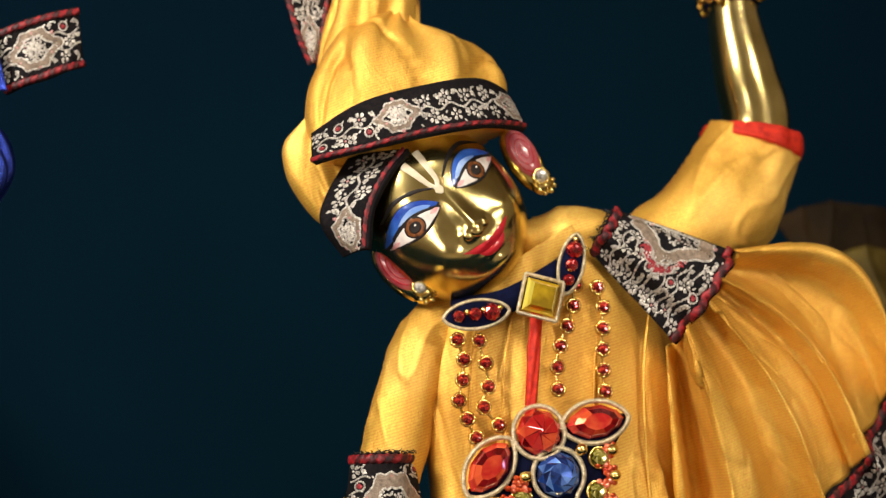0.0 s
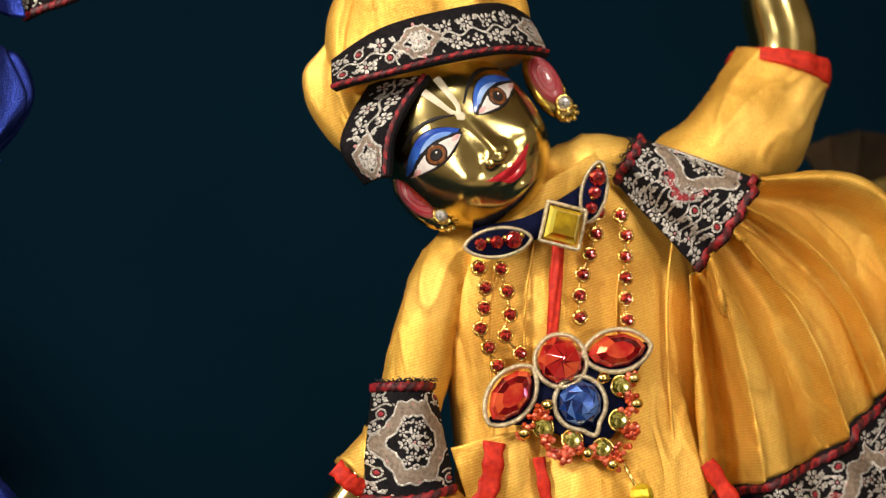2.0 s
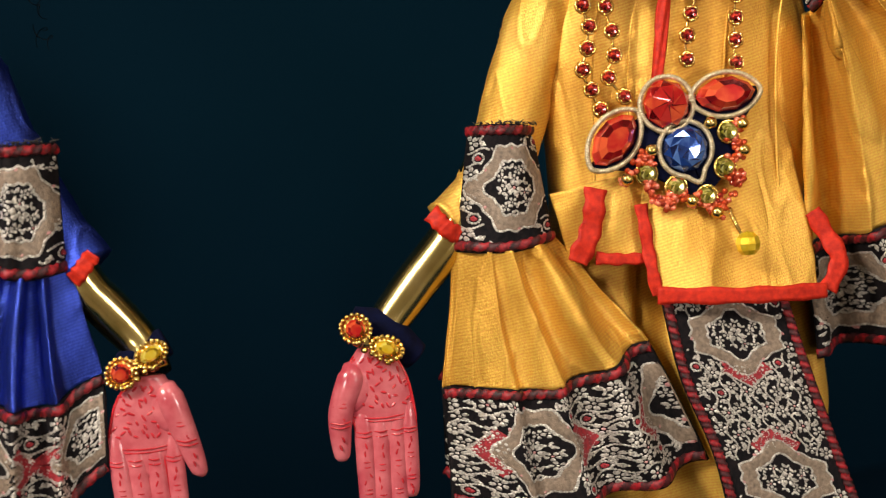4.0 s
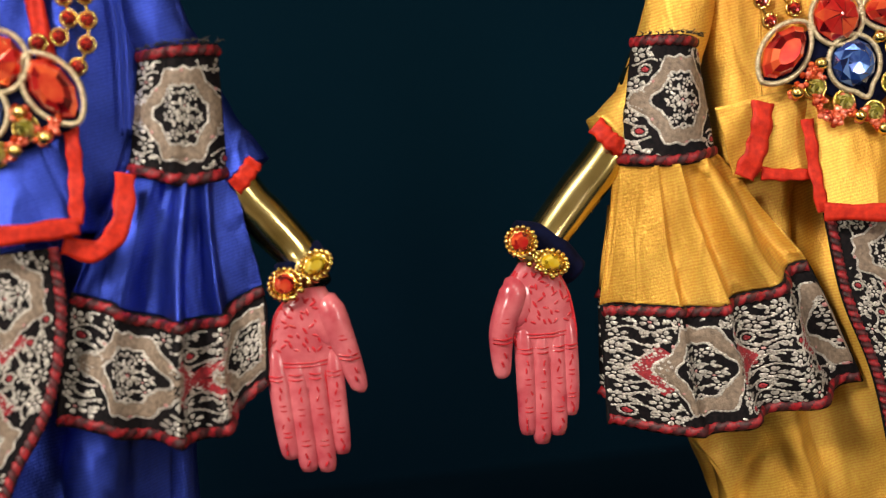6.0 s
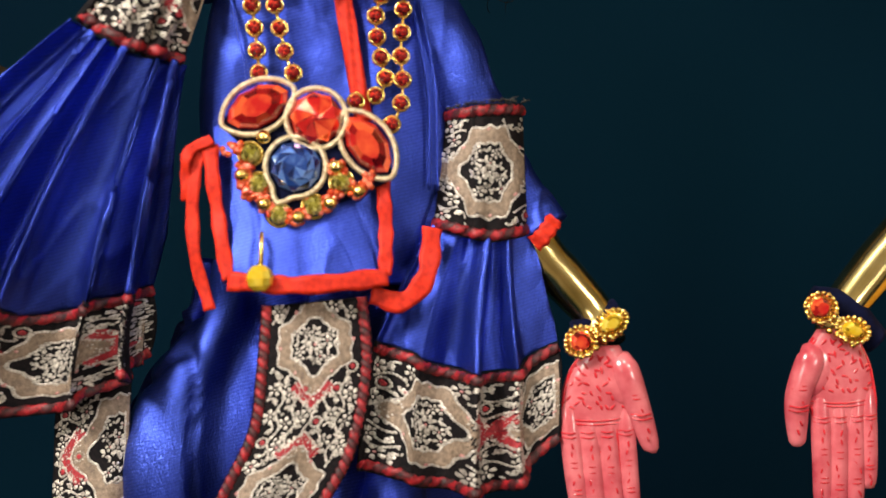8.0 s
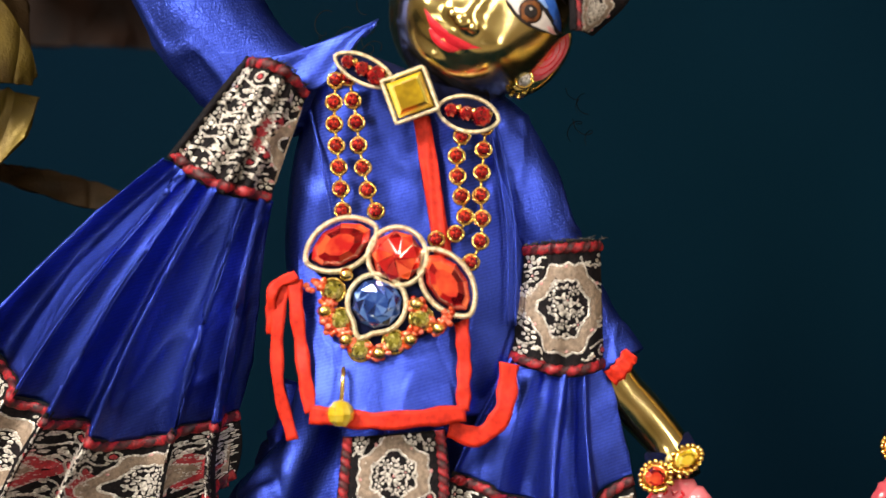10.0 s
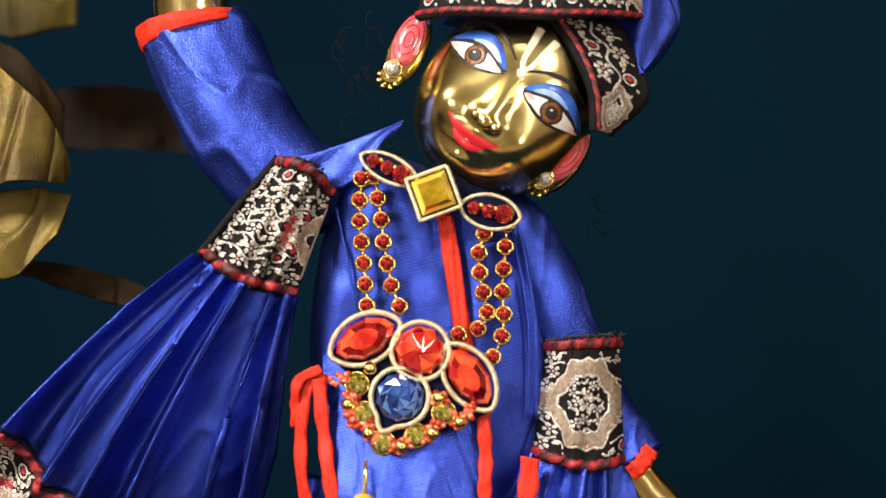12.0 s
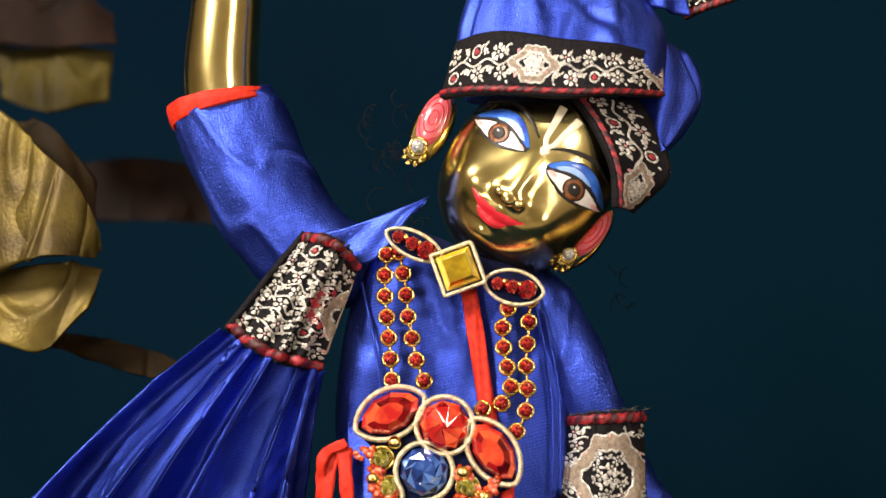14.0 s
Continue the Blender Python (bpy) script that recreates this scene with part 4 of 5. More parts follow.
part("sleeve", crumpled(tube([(-14, 10, 175), (-20.4, 8, 167), (-25.6, 7, 157.5), (-28.2, 7, 147), (-33, 8, 138), (-38, 8, 133), (-42, 7, 130)], [5.5, 6.2, 6.4, 6.2, 5.6, 4.8, 4.6], 70, 0.9, steps=100), 1.0, 7, 3), M_yellow, dress)
ribbon("cuff_trim", [(-45.5, 132.5), (-43, 129.5), (-40.5, 128)], 3.2, dress, (3.5, 2, 3.5))
up = part("raised_sleeve", crumpled(tube([(12, 10, 182), (29, 10, 184), (44, 11, 190.2), (50, 12, 197.8), (53.8, 12, 204.8)], [6, 8, 11.4, 11.0, 10.4], 90, 0.85, steps=110), 1.3, 9, 5, (0.7, 0, 1)), M_yellow, dress)
part("cuff_trim", crumpled(tube([(53.4, 12, 203.6), (54, 12, 205.3), (54.4, 12, 207)], [10.7, 11.0, 10.7], 60, 0.86, steps=14), 0.5, 3, 2), M_red, up, "red ribbon cuff")
part("shoulder", crumpled(ellipsoid((10, 9, 186.8), (12, 8, 6), 4, 48, 32), 0.8, 7, 7), M_yellow, dress)
arm_band(dress, Y_sb_top, Y_sb_bot, (-1, -3), 5.5, 4, (0.7, 1.1), 21, 40, 1)
flutter_sleeve(dress, M_yellow, [(41.5, 180.5), (34.3, 172), (25.2, 162.0)], [(76, 157), (66, 142), (50, 127), (25.0, 119.9)], [(90, 145), (80, 124), (60, 104), (27.0, 99.1)],
               (-2.0, 4, 6), 4.2, (4.4, 6.6), 31, 4.0, swell=(7.0, 9.0))
arm_band(dress, Y_ab_top, Y_ab_bot, (4, 3), 5.5, 2, (0.25, 0.45), 23, 30, 8.5)
flutter_sleeve(dress, M_yellow, [(-41.3, 125.6), (-32.5, 124.8), (-23.6, 126)], Y_f2_bot, Y_h2_bot, (3, 3, 3), 3.6, (1.5, 3.0), 33, 5.0, 26)
back = cloth([(-42, 118), (-40, 119)], [(-44.8, 102), (-40.5, 100)], 9, 9, 1.0, 0, nu=20, nv=20)
part("back_fold", sheet(back), M_yellow, dress)
brocade("hem_border", cloth([(-45.2, 103.5), (-40.5, 100.5)], [(-45.8, 84), (-41.5, 80.5)], 8, 8, 1.5, 0, nu=20, nv=24), (6, 21), dress, 8)
part("centre_strip", sheet(cloth([(-1.3, 171), (1.2, 171)], [(-4.9, 150), (-2.6, 150)], -1.2, -2.0, 0.5, 0, nu=8, nv=30), 0.5), M_red, dress, "red ribbon placket strip")
for sx in (-15, -8.5, 9.5, 19.5):
    part("seam", tube([(sx + 4, 0.2, 172), (sx + 1, -0.6, 160), (sx - 0.5, -0.8, 146), (sx - 1, -0.6, 130)], 0.28, 8, steps=30), M_yellow, dress)
panel = cloth([(-9, 150), (6, 152), (22, 150)], [(-7.2, 114.4), (8, 113.4), (24, 112.4)], 4.0, -3.6, 2.4, 1.4, (0.3, 1.0), 80, 40, 41)
front = part("front_panel", crumpled(sheet(panel, 0.7), 0.7, 8, 3), M_yellow, dress)
ribbon("trim", [(-8.2, 131), (-7.6, 122), (-6.8, 114.5)], 2.4, front, (-1.6, -2.2, -3.4))
ribbon("trim", [(-7.3, 114.6), (8, 113.4), (24.5, 112.6)], 3.0, front, (-4.6, -7.4, -5.0))
ribbon("trim", [(24, 127), (27, 121), (27.8, 117), (25, 112.6)], 3.4, front, (-1.2, -2.0, -3.0, -3.6), seed=4)
skirt = cloth([(-24, 134), (-12, 136), (-5, 134)], [(-21, 121.5), (-12, 121), (-4, 121)], 0.5, 0.5, 2.0, 1, (0.2, 0.5), 40, 24, 43)
under = part("side_panel", sheet(skirt, 0.6), M_yellow, dress)
ribbon("trim", [(-16.2, 134.5), (-17.6, 128), (-20.6, 121.6)], 4.0, under, (-1.6, -2.0, -1.8))
ribbon("trim", [(-17, 122), (-12, 121.4), (-5, 121.2)], 2.2, under, (-1.2, -1.8, -1.2))

dhoti = thing("dhoti", YX, "golden yellow satin lower cloth gathered under the dress", "cloth", "statue clothes")
part("draped_cloth", crumpled(ring_loft([(-26, 126), (-29, 100), (-29, 75), (-23, 60), (-20, 30), (-16, 10)], [(26, 126), (30, 100), (34, 75), (34, 60), (28, 30), (22, 10)], (16, 16), (10, 12), 150, 130, 2.3, 2.4, 3.2, 12), 4.2, 16, 8), M_yellow, dhoti)
sash_g = cloth([Y_sash_l[0], (6, 114.5), Y_sash_r[0]], [(16, 30), (30, 26), (42, 24)], -2.4, -2, 1.2, 1.2, (0.3, 1.2), 60, 70, 51)
left_e, right_e = curve(Y_sash_l + [(14, 36)], 70), curve(Y_sash_r + [(44, 34)], 70)
uu = np.linspace(0, 1, 60)[None, :, None]
flat_g = left_e[:, None] * (1 - uu) + right_e[:, None] * uu
sash_g[..., 0], sash_g[..., 2] = flat_g[..., 0], flat_g[..., 1]
sash = thing("sash", YX, "long brocade sash end with silver flowers and red edges", "sash", "sash ends")
brocade("sash_end", np.swapaxes(sash_g, 0, 1), (86, 24), sash, 61, period=30, start=8)

# blue dress
dress = thing("dress", BX, "royal blue satin dress with brocade borders and red trim", "dress", "statue clothes")
part("bodice", crumpled(ring_loft([(-9, 182), (-14, 170), (-16, 160), (-16.5, 150), (-15, 138), (-13, 124)], [(14, 174.5), (21, 171), (26.5, 160), (26, 148), (24, 134), (20, 120)],
                         (9, 11), (9, 12), 150, 110, 2.6, 0.5, 3, 6), 1.7, 11, 2), M_blue, dress)
part("sleeve", crumpled(tube([(15, 10, 175), (21, 8, 169), (26, 7, 160), (29.5, 7, 150), (34, 8, 140), (38, 8, 132), (40.5, 7, 128)], [4.6, 5.4, 5.6, 5.4, 5.2, 4.8, 4.6], 70, 0.9, steps=100), 1.0, 7, 4), M_blue, dress)
ribbon("cuff_trim", [(38.6, 126.2), (40.2, 127.6), (42.6, 130.6)], 3.0, dress, (3.0, 2, 3.2))
up = part("raised_sleeve", crumpled(tube([(-6, 10, 176), (-19, 10, 179), (-27.8, 11, 187), (-33.6, 12, 197.2), (-38.4, 12, 208.8)], [6, 8.6, 9.6, 10.2, 9.8], 90, 0.85, steps=110), 1.3, 9, 6, (-0.6, 0, 1)), M_blue, dress)
part("cuff_trim", crumpled(tube([(-38.2, 12, 207.8), (-38.6, 12, 209.3), (-38.8, 12, 210.7)], [10.1, 10.3, 10.1], 60, 0.86, steps=14), 0.5, 3, 3), M_red, up, "red ribbon cuff")
lapel = cloth([(-19, 183), (-11, 184.5), (1.5, 188.8)], [(-16, 179), (-9, 177.6), (-1.0, 186.5)], 0.5, 0, 1.0, 1, (0.2, 0.4), 40, 20, 45)
part("collar_flap", sheet(lapel, 0.5), M_blue, dress)
arm_band(dress, B_sb_top, B_sb_bot, (-1, -3), 5.0, 4.5, (0.8, 1.4), 25, 40, 19)
flutter_sleeve(dress, M_blue, [(-34.6, 166.2), (-27, 161), (-17.8, 158.4)], [(-68.5, 137), (-63, 127.6), (-46, 119), (-34, 120.5), (-25.5, 122)], [(-82, 123), (-74, 108), (-50, 101.5), (-36, 104), (-27, 110)],
               (-2.0, 3, 4), 5.2, (3.0, 5.4), 35, 4.0, swell=(-1.0, 1.0))
arm_band(dress, B_ab_top, B_ab_bot, (4, 3), 5.0, 3, (0.4, 0.7), 27, 30, 8)
flutter_sleeve(dress, M_blue, [(22.4, 130.4), (31, 127.6), (38, 128.6)], B_f2_bot, B_h2_bot, (3, 2, 1), 3.6, (1.8, 3.0), 37, 3.0, 20)
part("centre_strip", sheet(cloth([(6.7, 172), (9.6, 172)], [(9.6, 148), (12.6, 148)], -1.2, -2.0, 0.5, 0, nu=8, nv=30), 0.5), M_red, dress, "red ribbon placket strip")
for sx in (-9, 20.5, 21.8):
    part("seam", tube([(sx - 2, 1.0, 174), (sx, 0.2, 164), (sx + 1.5, 0.2, 152), (sx + 1, 0.4, 136)], 0.28, 8, steps=30), M_blue, dress)
panel = cloth([(-15, 154), (0, 156), (15, 154)], [(-12.4, 122.5), (0, 121.6), (14, 122)], 4.0, -4.4, 2.2, 1.2, (0.3, 0.8), 80, 40, 47)
front = part("front_panel", crumpled(sheet(panel, 0.7), 0.7, 8, 3), M_blue, dress)
ribbon("trim", [(-14.2, 145), (-13.4, 134), (-11.8, 123)], 2.4, front, (-1.6, -2.6, -4.6))
ribbon("trim", [(-12, 122.8), (0, 121.7), (14, 122.2)], 3.0, front, (-5.4, -7.8, -5.4))
ribbon("trim", [(13.8, 138), (14, 130), (13.6, 122.5)], 2.4, front, (-1.8, -2.8, -4.6))
ribbon("trim", [(11, 119.5), (16, 118), (20.2, 122), (21.6, 130)], 3.4, front, (-3.0, -3.2, -3.0, -2.0), seed=3)
ribbon("tie_ribbon", [(-14.5, 146), (-17, 140), (-17.6, 128), (-15.6, 118)], 2.2, front, (-1, -2, -1.5, -1.0), seed=2)
ribbon("tie_ribbon", [(-13.8, 146), (-17.8, 143.5), (-18.4, 136)], 1.8, front, (-2, -2.6, -1.2), seed=5)
brocade("hem_border", cloth([(-42, 123.4), (-27, 122)], [(-42, 106), (-29, 108.5)], 8, 8, 2, 1, (0.2, 0.6), 40, 24, 49), (14, 16), dress, 14)

dhoti = thing("dhoti", BX, "royal blue satin lower cloth gathered under the dress", "cloth", "statue clothes")
part("draped_cloth", crumpled(ring_loft([(-18, 126), (-22, 114), (-33, 100), (-34, 84), (-26, 50), (-18, 10)], [(22, 124), (27, 108), (30, 92), (28, 78), (26, 50), (22, 10)], (16, 16), (10, 12), 150, 130, 2.2, 2.8, 3.0, 15), 4.6, 15, 9), M_blue, dhoti)
brocade("hem_border", cloth([(-44, 106), (-31, 108)], [(-46, 80), (-32.5, 82)], 9, 7, 2, 1, (0.2, 0.6), 40, 24, 53), (14, 26), dhoti, 16)
left_e, right_e = curve(B_sash_l + [(-24, 50)], 70), curve(B_sash_r + [(-6, 48)], 70)
sash_g = cloth([(-8, 119), (2, 119), (11, 119)], [(-24, 50), (-15, 49), (-6, 48)], -2.6, -3, 1.2, 1.2, (0.3, 1.0), 60, 70, 55)
flat_g = left_e[:, None] * (1 - uu) + right_e[:, None] * uu
sash_g[..., 0], sash_g[..., 2] = flat_g[..., 0], flat_g[..., 1]
sash = thing("sash", BX, "long brocade sash end hanging over blue satin", "sash", "sash ends")
brocade("sash_end", np.swapaxes(sash_g, 0, 1), (72, 19), sash, 63, period=25, start=7)


def frayed_edge(x, path, y, count, seed, label):
    rnd = np.random.RandomState(seed)
    p = curve(path, count)
    bits = []
    for k, (px, pz) in enumerate(p):
        if rnd.rand() < 0.45:
            continue
        yy = y - 4.5 * (1 - abs(2 * k / (count - 1) - 1) ** 2)
        bits.append((*tube([(px, yy, pz), (px + rnd.uniform(-0.6, 0.6), yy - 0.5, pz + rnd.uniform(0.0, 0.3)), (px + rnd.uniform(-1.4, 1.4), yy - rnd.uniform(0, 0.8), pz + rnd.uniform(0.1, 0.8))], [0.16, 0.12, 0.04], 4, steps=6), 0))
    ob = new("frayed_thread", mesh_of("frayed_thread", *merge(*bits)[:2], [M_hair]))
    ob.location = (x * MM, 0, 0)
    return tagged(ob, label, "thread", kind="stuff")


for x, path, seed in ((YX, Y_sb_top, 1), (YX, Y_ab_top, 2), (BX, B_sb_top, 3), (BX, B_ab_top, 4)):
    frayed_edge(x, path, 1.0, 46, seed, "dark frayed threads along the brocade band's edge")


# ---- turbans ----
def puff(left, right, y_mid, half, folds, seed, wrinkle=0.9):
    return crumpled(ring_loft(left, right, y_mid, half, 120, 70, 2.1, wrinkle * 0.5, folds, seed), 2.2, 11, seed)


turban = thing("turban", YX, "yellow satin turban with black and silver brocade bands", "turban", "turbans")
part("crown", puff([(-24.5, 234), (-33, 229), (-39, 219), (-40, 209), (-36, 203)], [(-17, 233), (-9.5, 229.3), (-3, 226), (-0.2, 219), (-1, 208)], (6, 3), (3, 12), 4, 71), M_yellow, turban)
part("topknot", puff([(-31, 252), (-32, 241), (-34, 233), (-36, 224)], [(-17, 252), (-16, 241), (-16.3, 234), (-18, 222)], (6, 7), (6, 4), 3, 73, 1.2), M_yellow, turban)
part("side_puff", puff([(-39, 216), (-45, 210), (-45.4, 204), (-43.4, 198), (-38.6, 191)], [(-35, 215), (-32, 210), (-31, 204), (-31, 198), (-33, 191)], (8, 8), (4, 6), 2, 74), M_yellow, turban)
brocade("brow_band", cloth(Y_hat_top, Y_hat_bot, -1, -3, 9.5, 0, nu=100, nv=20, round_=1.3), (44, 8.5), turban, 75, "black and silver brocade turban band", period=26, start=17, thick=1.2, braids=(1,))
brocade("cross_band", cloth([(-23.1, 203), (-27.4, 198.2), (-31.0, 191.9), (-32.7, 184.6)], [(-33, 204.5), (-38.2, 197), (-40, 191), (-36, 184.4)], -7.5, 1, 1.0, 0, nu=60, nv=20), (21, 8.5), turban, 76, "black and silver brocade turban band", period=26, start=17, thick=1.2, braids=(0,))
tail = cloth([(-46, 254), (-43, 240), (-41, 231.7), (-38.6, 225.5)], [(-32, 254), (-33.2, 240), (-34.9, 232.7), (-37, 225.6)], 10, 10, 1.5, 0, nu=50, nv=20)
brocade("tail_band", tail, (29, 10), turban, 77, "brocade turban tail", period=16)
turban = thing("turban", BX, "royal blue satin turban with black and silver brocade bands", "turban", "turbans")
part("crown", puff([(18, 236), (12, 230), (9, 222), (8, 213), (9, 207)], [(36, 234), (41, 228), (45, 220), (45, 213), (43, 206)], (6, 3), (4, 12), 5, 81), M_blue, turban)
part("topknot", puff([(20, 252), (20, 244), (18, 234)], [(34, 252), (35, 244), (38, 230)], (6, 7), (5, 4), 3, 83, 1.2), M_blue, turban)
part("side_puff", puff([(40, 218), (37, 211), (36, 204), (37, 199), (42, 195)], [(45, 216.5), (49, 213), (50.3, 206), (47.9, 200), (44, 195.5)], (6, 6), (4, 7), 2, 84), M_blue, turban)
brocade("brow_band", cloth(B_hat_top, B_hat_bot, -1, -3, 9.5, 0, nu=100, nv=20, round_=1.3), (42, 9), turban, 85, "black and silver brocade turban band", period=26, start=17, thick=1.2, braids=(1,))
brocade("cross_band", cloth([(27.6, 204.4), (31.4, 198), (33.9, 191), (34.4, 184.6)], [(39.4, 205), (43.0, 197.6), (44.0, 190.6), (37.6, 184.6)], -7.5, 1, 1.0, 0, nu=60, nv=20), (21, 9), turban, 86, "black and silver brocade turban band", period=26, start=17, thick=1.2, braids=(0,))
brocade("tail_band", cloth([(47, 234), (55, 236.5), (64, 239)], [(49.5, 222), (56.5, 224), (64.5, 227)], 10, 11, 1.5, 1, (0.2, 0.6), nu=50, nv=20), (18, 12), turban, 87, "brocade turban tail", period=16)
part("tail_cloth", sheet(cloth([(36, 236), (48, 234)], [(38, 224), (50, 222)], 8, 9, 2, 1.5, (0.5, 0.8), 40, 20, 88)), M_blue, turban)


# ---- jewellery ----
def cord(path, r, parent, turns=None):
    n = length(path)
    return part("gilt_cord", tube(path, r, 10, 1.0, twist=turns or n / 0.9, lobes=2, depth=0.3, steps=int(n * 7) + 20), M_cord, parent)


def pendant(x, gems, small, beads, drop, hook, label):
    ob = thing("pendant", x, label, "pendant", "jewelled pendants")
    y = -4.0
    (a, a0, a1, b, c, c0, c1, d) = gems
    cx, cz = np.mean([a, b, c, d], axis=0)
    ring = np.array([(s[0], s[1]) for s in (a0, a, b, c, c1, *small[:1], *beads[4:7], *small[1:4])], float)
    order = ring[np.argsort(np.arctan2(ring[:, 1] - cz + 3, ring[:, 0] - cx))]
    g = curve(np.vstack([order, order[:1]]), 60)[:-1]
    mid = g.mean(axis=0)
    rows = [np.c_[mid[0] + (g[:, 0] - mid[0]) * f, np.full(59, yy), mid[1] + (g[:, 1] - mid[1]) * f] for f, yy in ((0.02, y), (1.0, y), (1.04, y + 0.5), (1.0, y + 1.0), (0.02, y + 1.0))]
    part("felt_backing", (np.concatenate(rows), grid_faces(5, 59, True)), M_velvet, ob, "navy felt backing")
    for name, p, q, w, mat in (("red_stone", a0, a1, 3.4, M_ruby), ("red_stone", c0, c1, 3.2, M_ruby)):
        t = math.degrees(math.atan2(q[1] - p[1], q[0] - p[0]))
        h, m = math.hypot(q[0] - p[0], q[1] - p[1]) / 2, ((p[0] + q[0]) / 2, y - 0.6, (p[1] + q[1]) / 2)
        stone = part(name, gem(m, h * 0.92, w, 2.2, t, 10, 1.35, 0.5, True), mat, ob, "faceted ruby red marquise stone", False)
        cord(outline(m, h + 0.55, w + 0.75, t, 40, 1.35), 0.43, stone)
    m = (b[0], y - 0.7, b[1])
    stone = part("red_stone", gem(m, 4.3, 4.3, 2.3, 14, 9, 1, 0.14), M_ruby, ob, "faceted round ruby red stone", False)
    cord(outline(m, 4.9, 4.9, 0, 40), 0.43, stone)
    m = (d[0], y - 0.7, d[1])
    stone = part("blue_stone", gem(m, 4.2, 4.2, 1.8, 10, 10, 1, 0.5), M_sapphire, ob, "faceted round sapphire blue stone", False)
    v = math.degrees(math.atan2(hook[1], hook[0]))
    cord([(d[0] + (4.9 + 1.6 * math.exp(-((k - 0) / 0.25) ** 2)) * math.cos(radians(v) + k), y - 0.7, d[1] + (4.9 + 1.6 * math.exp(-(k / 0.25) ** 2)) * math.sin(radians(v) + k)) for k in np.linspace(-math.pi, math.pi, 41)], 0.43, stone)
    for s in small:
        st = part("yellow_stone", gem((s[0], y - 0.6, s[1]), 1.75, 1.75, 1.2, 0, 10, 1, 0.5), M_olivine, ob, "small olive yellow stone", False)
        part("setting", tube(outline((s[0], y - 0.2, s[1]), 1.95, 1.95), 0.3, 6, steps=40), M_gold, st)
    for s in beads[:7]:
        part("gold_bead", ellipsoid((s[0], y - 0.9, s[1]), (1.25, 1.2, 1.15), 0, 14, 10), M_gold, ob)
    rnd = np.random.RandomState(9)
    low = sorted([s for s in (*small, *beads) if s[1] < d[1] + 4], key=lambda s: math.atan2(s[1] - cz, s[0] - cx))
    bits = []
    for p, q in zip(low, low[1:]):
        for f in np.linspace(0, 1, 8):
            for k in range(3):
                bits.append((*ellipsoid((p[0] + (q[0] - p[0]) * f + rnd.uniform(-1.1, 1.1), y - 0.4 - 0.5 * rnd.rand(), p[1] + (q[1] - p[1]) * f + rnd.uniform(-1.1, 1.1)), (0.62, 0.6, 0.55), 0, 8, 6), 0))
    tagged(part("coral_beading", merge(*bits)[:2], M_coral, ob, "strung orange red seed beads"), kind="stuff")
    part("drop_link", tube([(drop[0][0], y - 1.5, drop[0][1] + 2), (drop[0][0], y - 3, drop[0][1]), (drop[1][0], y - 4, drop[1][1])], 0.4, 8), M_gold, ob)
    part("drop_bead", ellipsoid((drop[1][0], y - 4.6, drop[1][1]), (2.3, 2.1, 2.3), 0, 10, 7), M_topaz, ob, "yellow faceted drop bead", False)
    return ob


pendant(YX, Y_gems, Y_small, Y_beads, Y_drop, (0.35, -0.94), "jewelled pendant of red and blue stones on yellow satin")
pendant(BX, B_gems, B_small, B_beads, B_drop, (-0.5, -0.86), "jewelled pendant of red and blue stones on blue satin")


def rhinestone_chain(x, path, y, label):
    ob = thing("rhinestone_chain", x, label, "necklace", "rhinestone chains")
    n = max(int(length(path) / 2.95), 3)
    p = curve(path, n)
    rnd = np.random.RandomState(int(abs(p[0, 0]) * 10))
    part("link_wire", tube(deep(curve(path, 12), y + 0.4), 0.3, 6, steps=40), M_gold, ob)
    for k, (px, pz) in enumerate(p):
        yy = y - 0.4 + rnd.uniform(-0.3, 0.3)
        stone = part("red_stone", gem((px, yy - 0.3, pz), 1.15, 1.15, 1.0, rnd.uniform(0, 40), 8, 1, 0.5), M_garnet, ob, smooth=False)
        rim = [(*tube(outline((px, yy, pz), 1.3, 1.3, 45, 10), 0.3, 6, steps=20), 0)]
        for a in (45, 135, 225, 315):
            rim.append((*ellipsoid((px + 1.18 * math.cos(radians(a)), yy - 0.55, pz + 1.18 * math.sin(radians(a))), (0.36, 0.5, 0.36), 0, 8, 6), 0))
        part("gold_cup", merge(*rim)[:2], M_gold, stone)
    return ob


for p in (Y_ch1, Y_ch2, Y_ch3, Y_ch4):
    rhinestone_chain(YX, p, -2.2, "red rhinestone cup chain over yellow satin")
for p in (B_ch1, B_ch2, B_ch3, B_ch4):
    rhinestone_chain(BX, p, -2.2, "red rhinestone cup chain over blue satin")


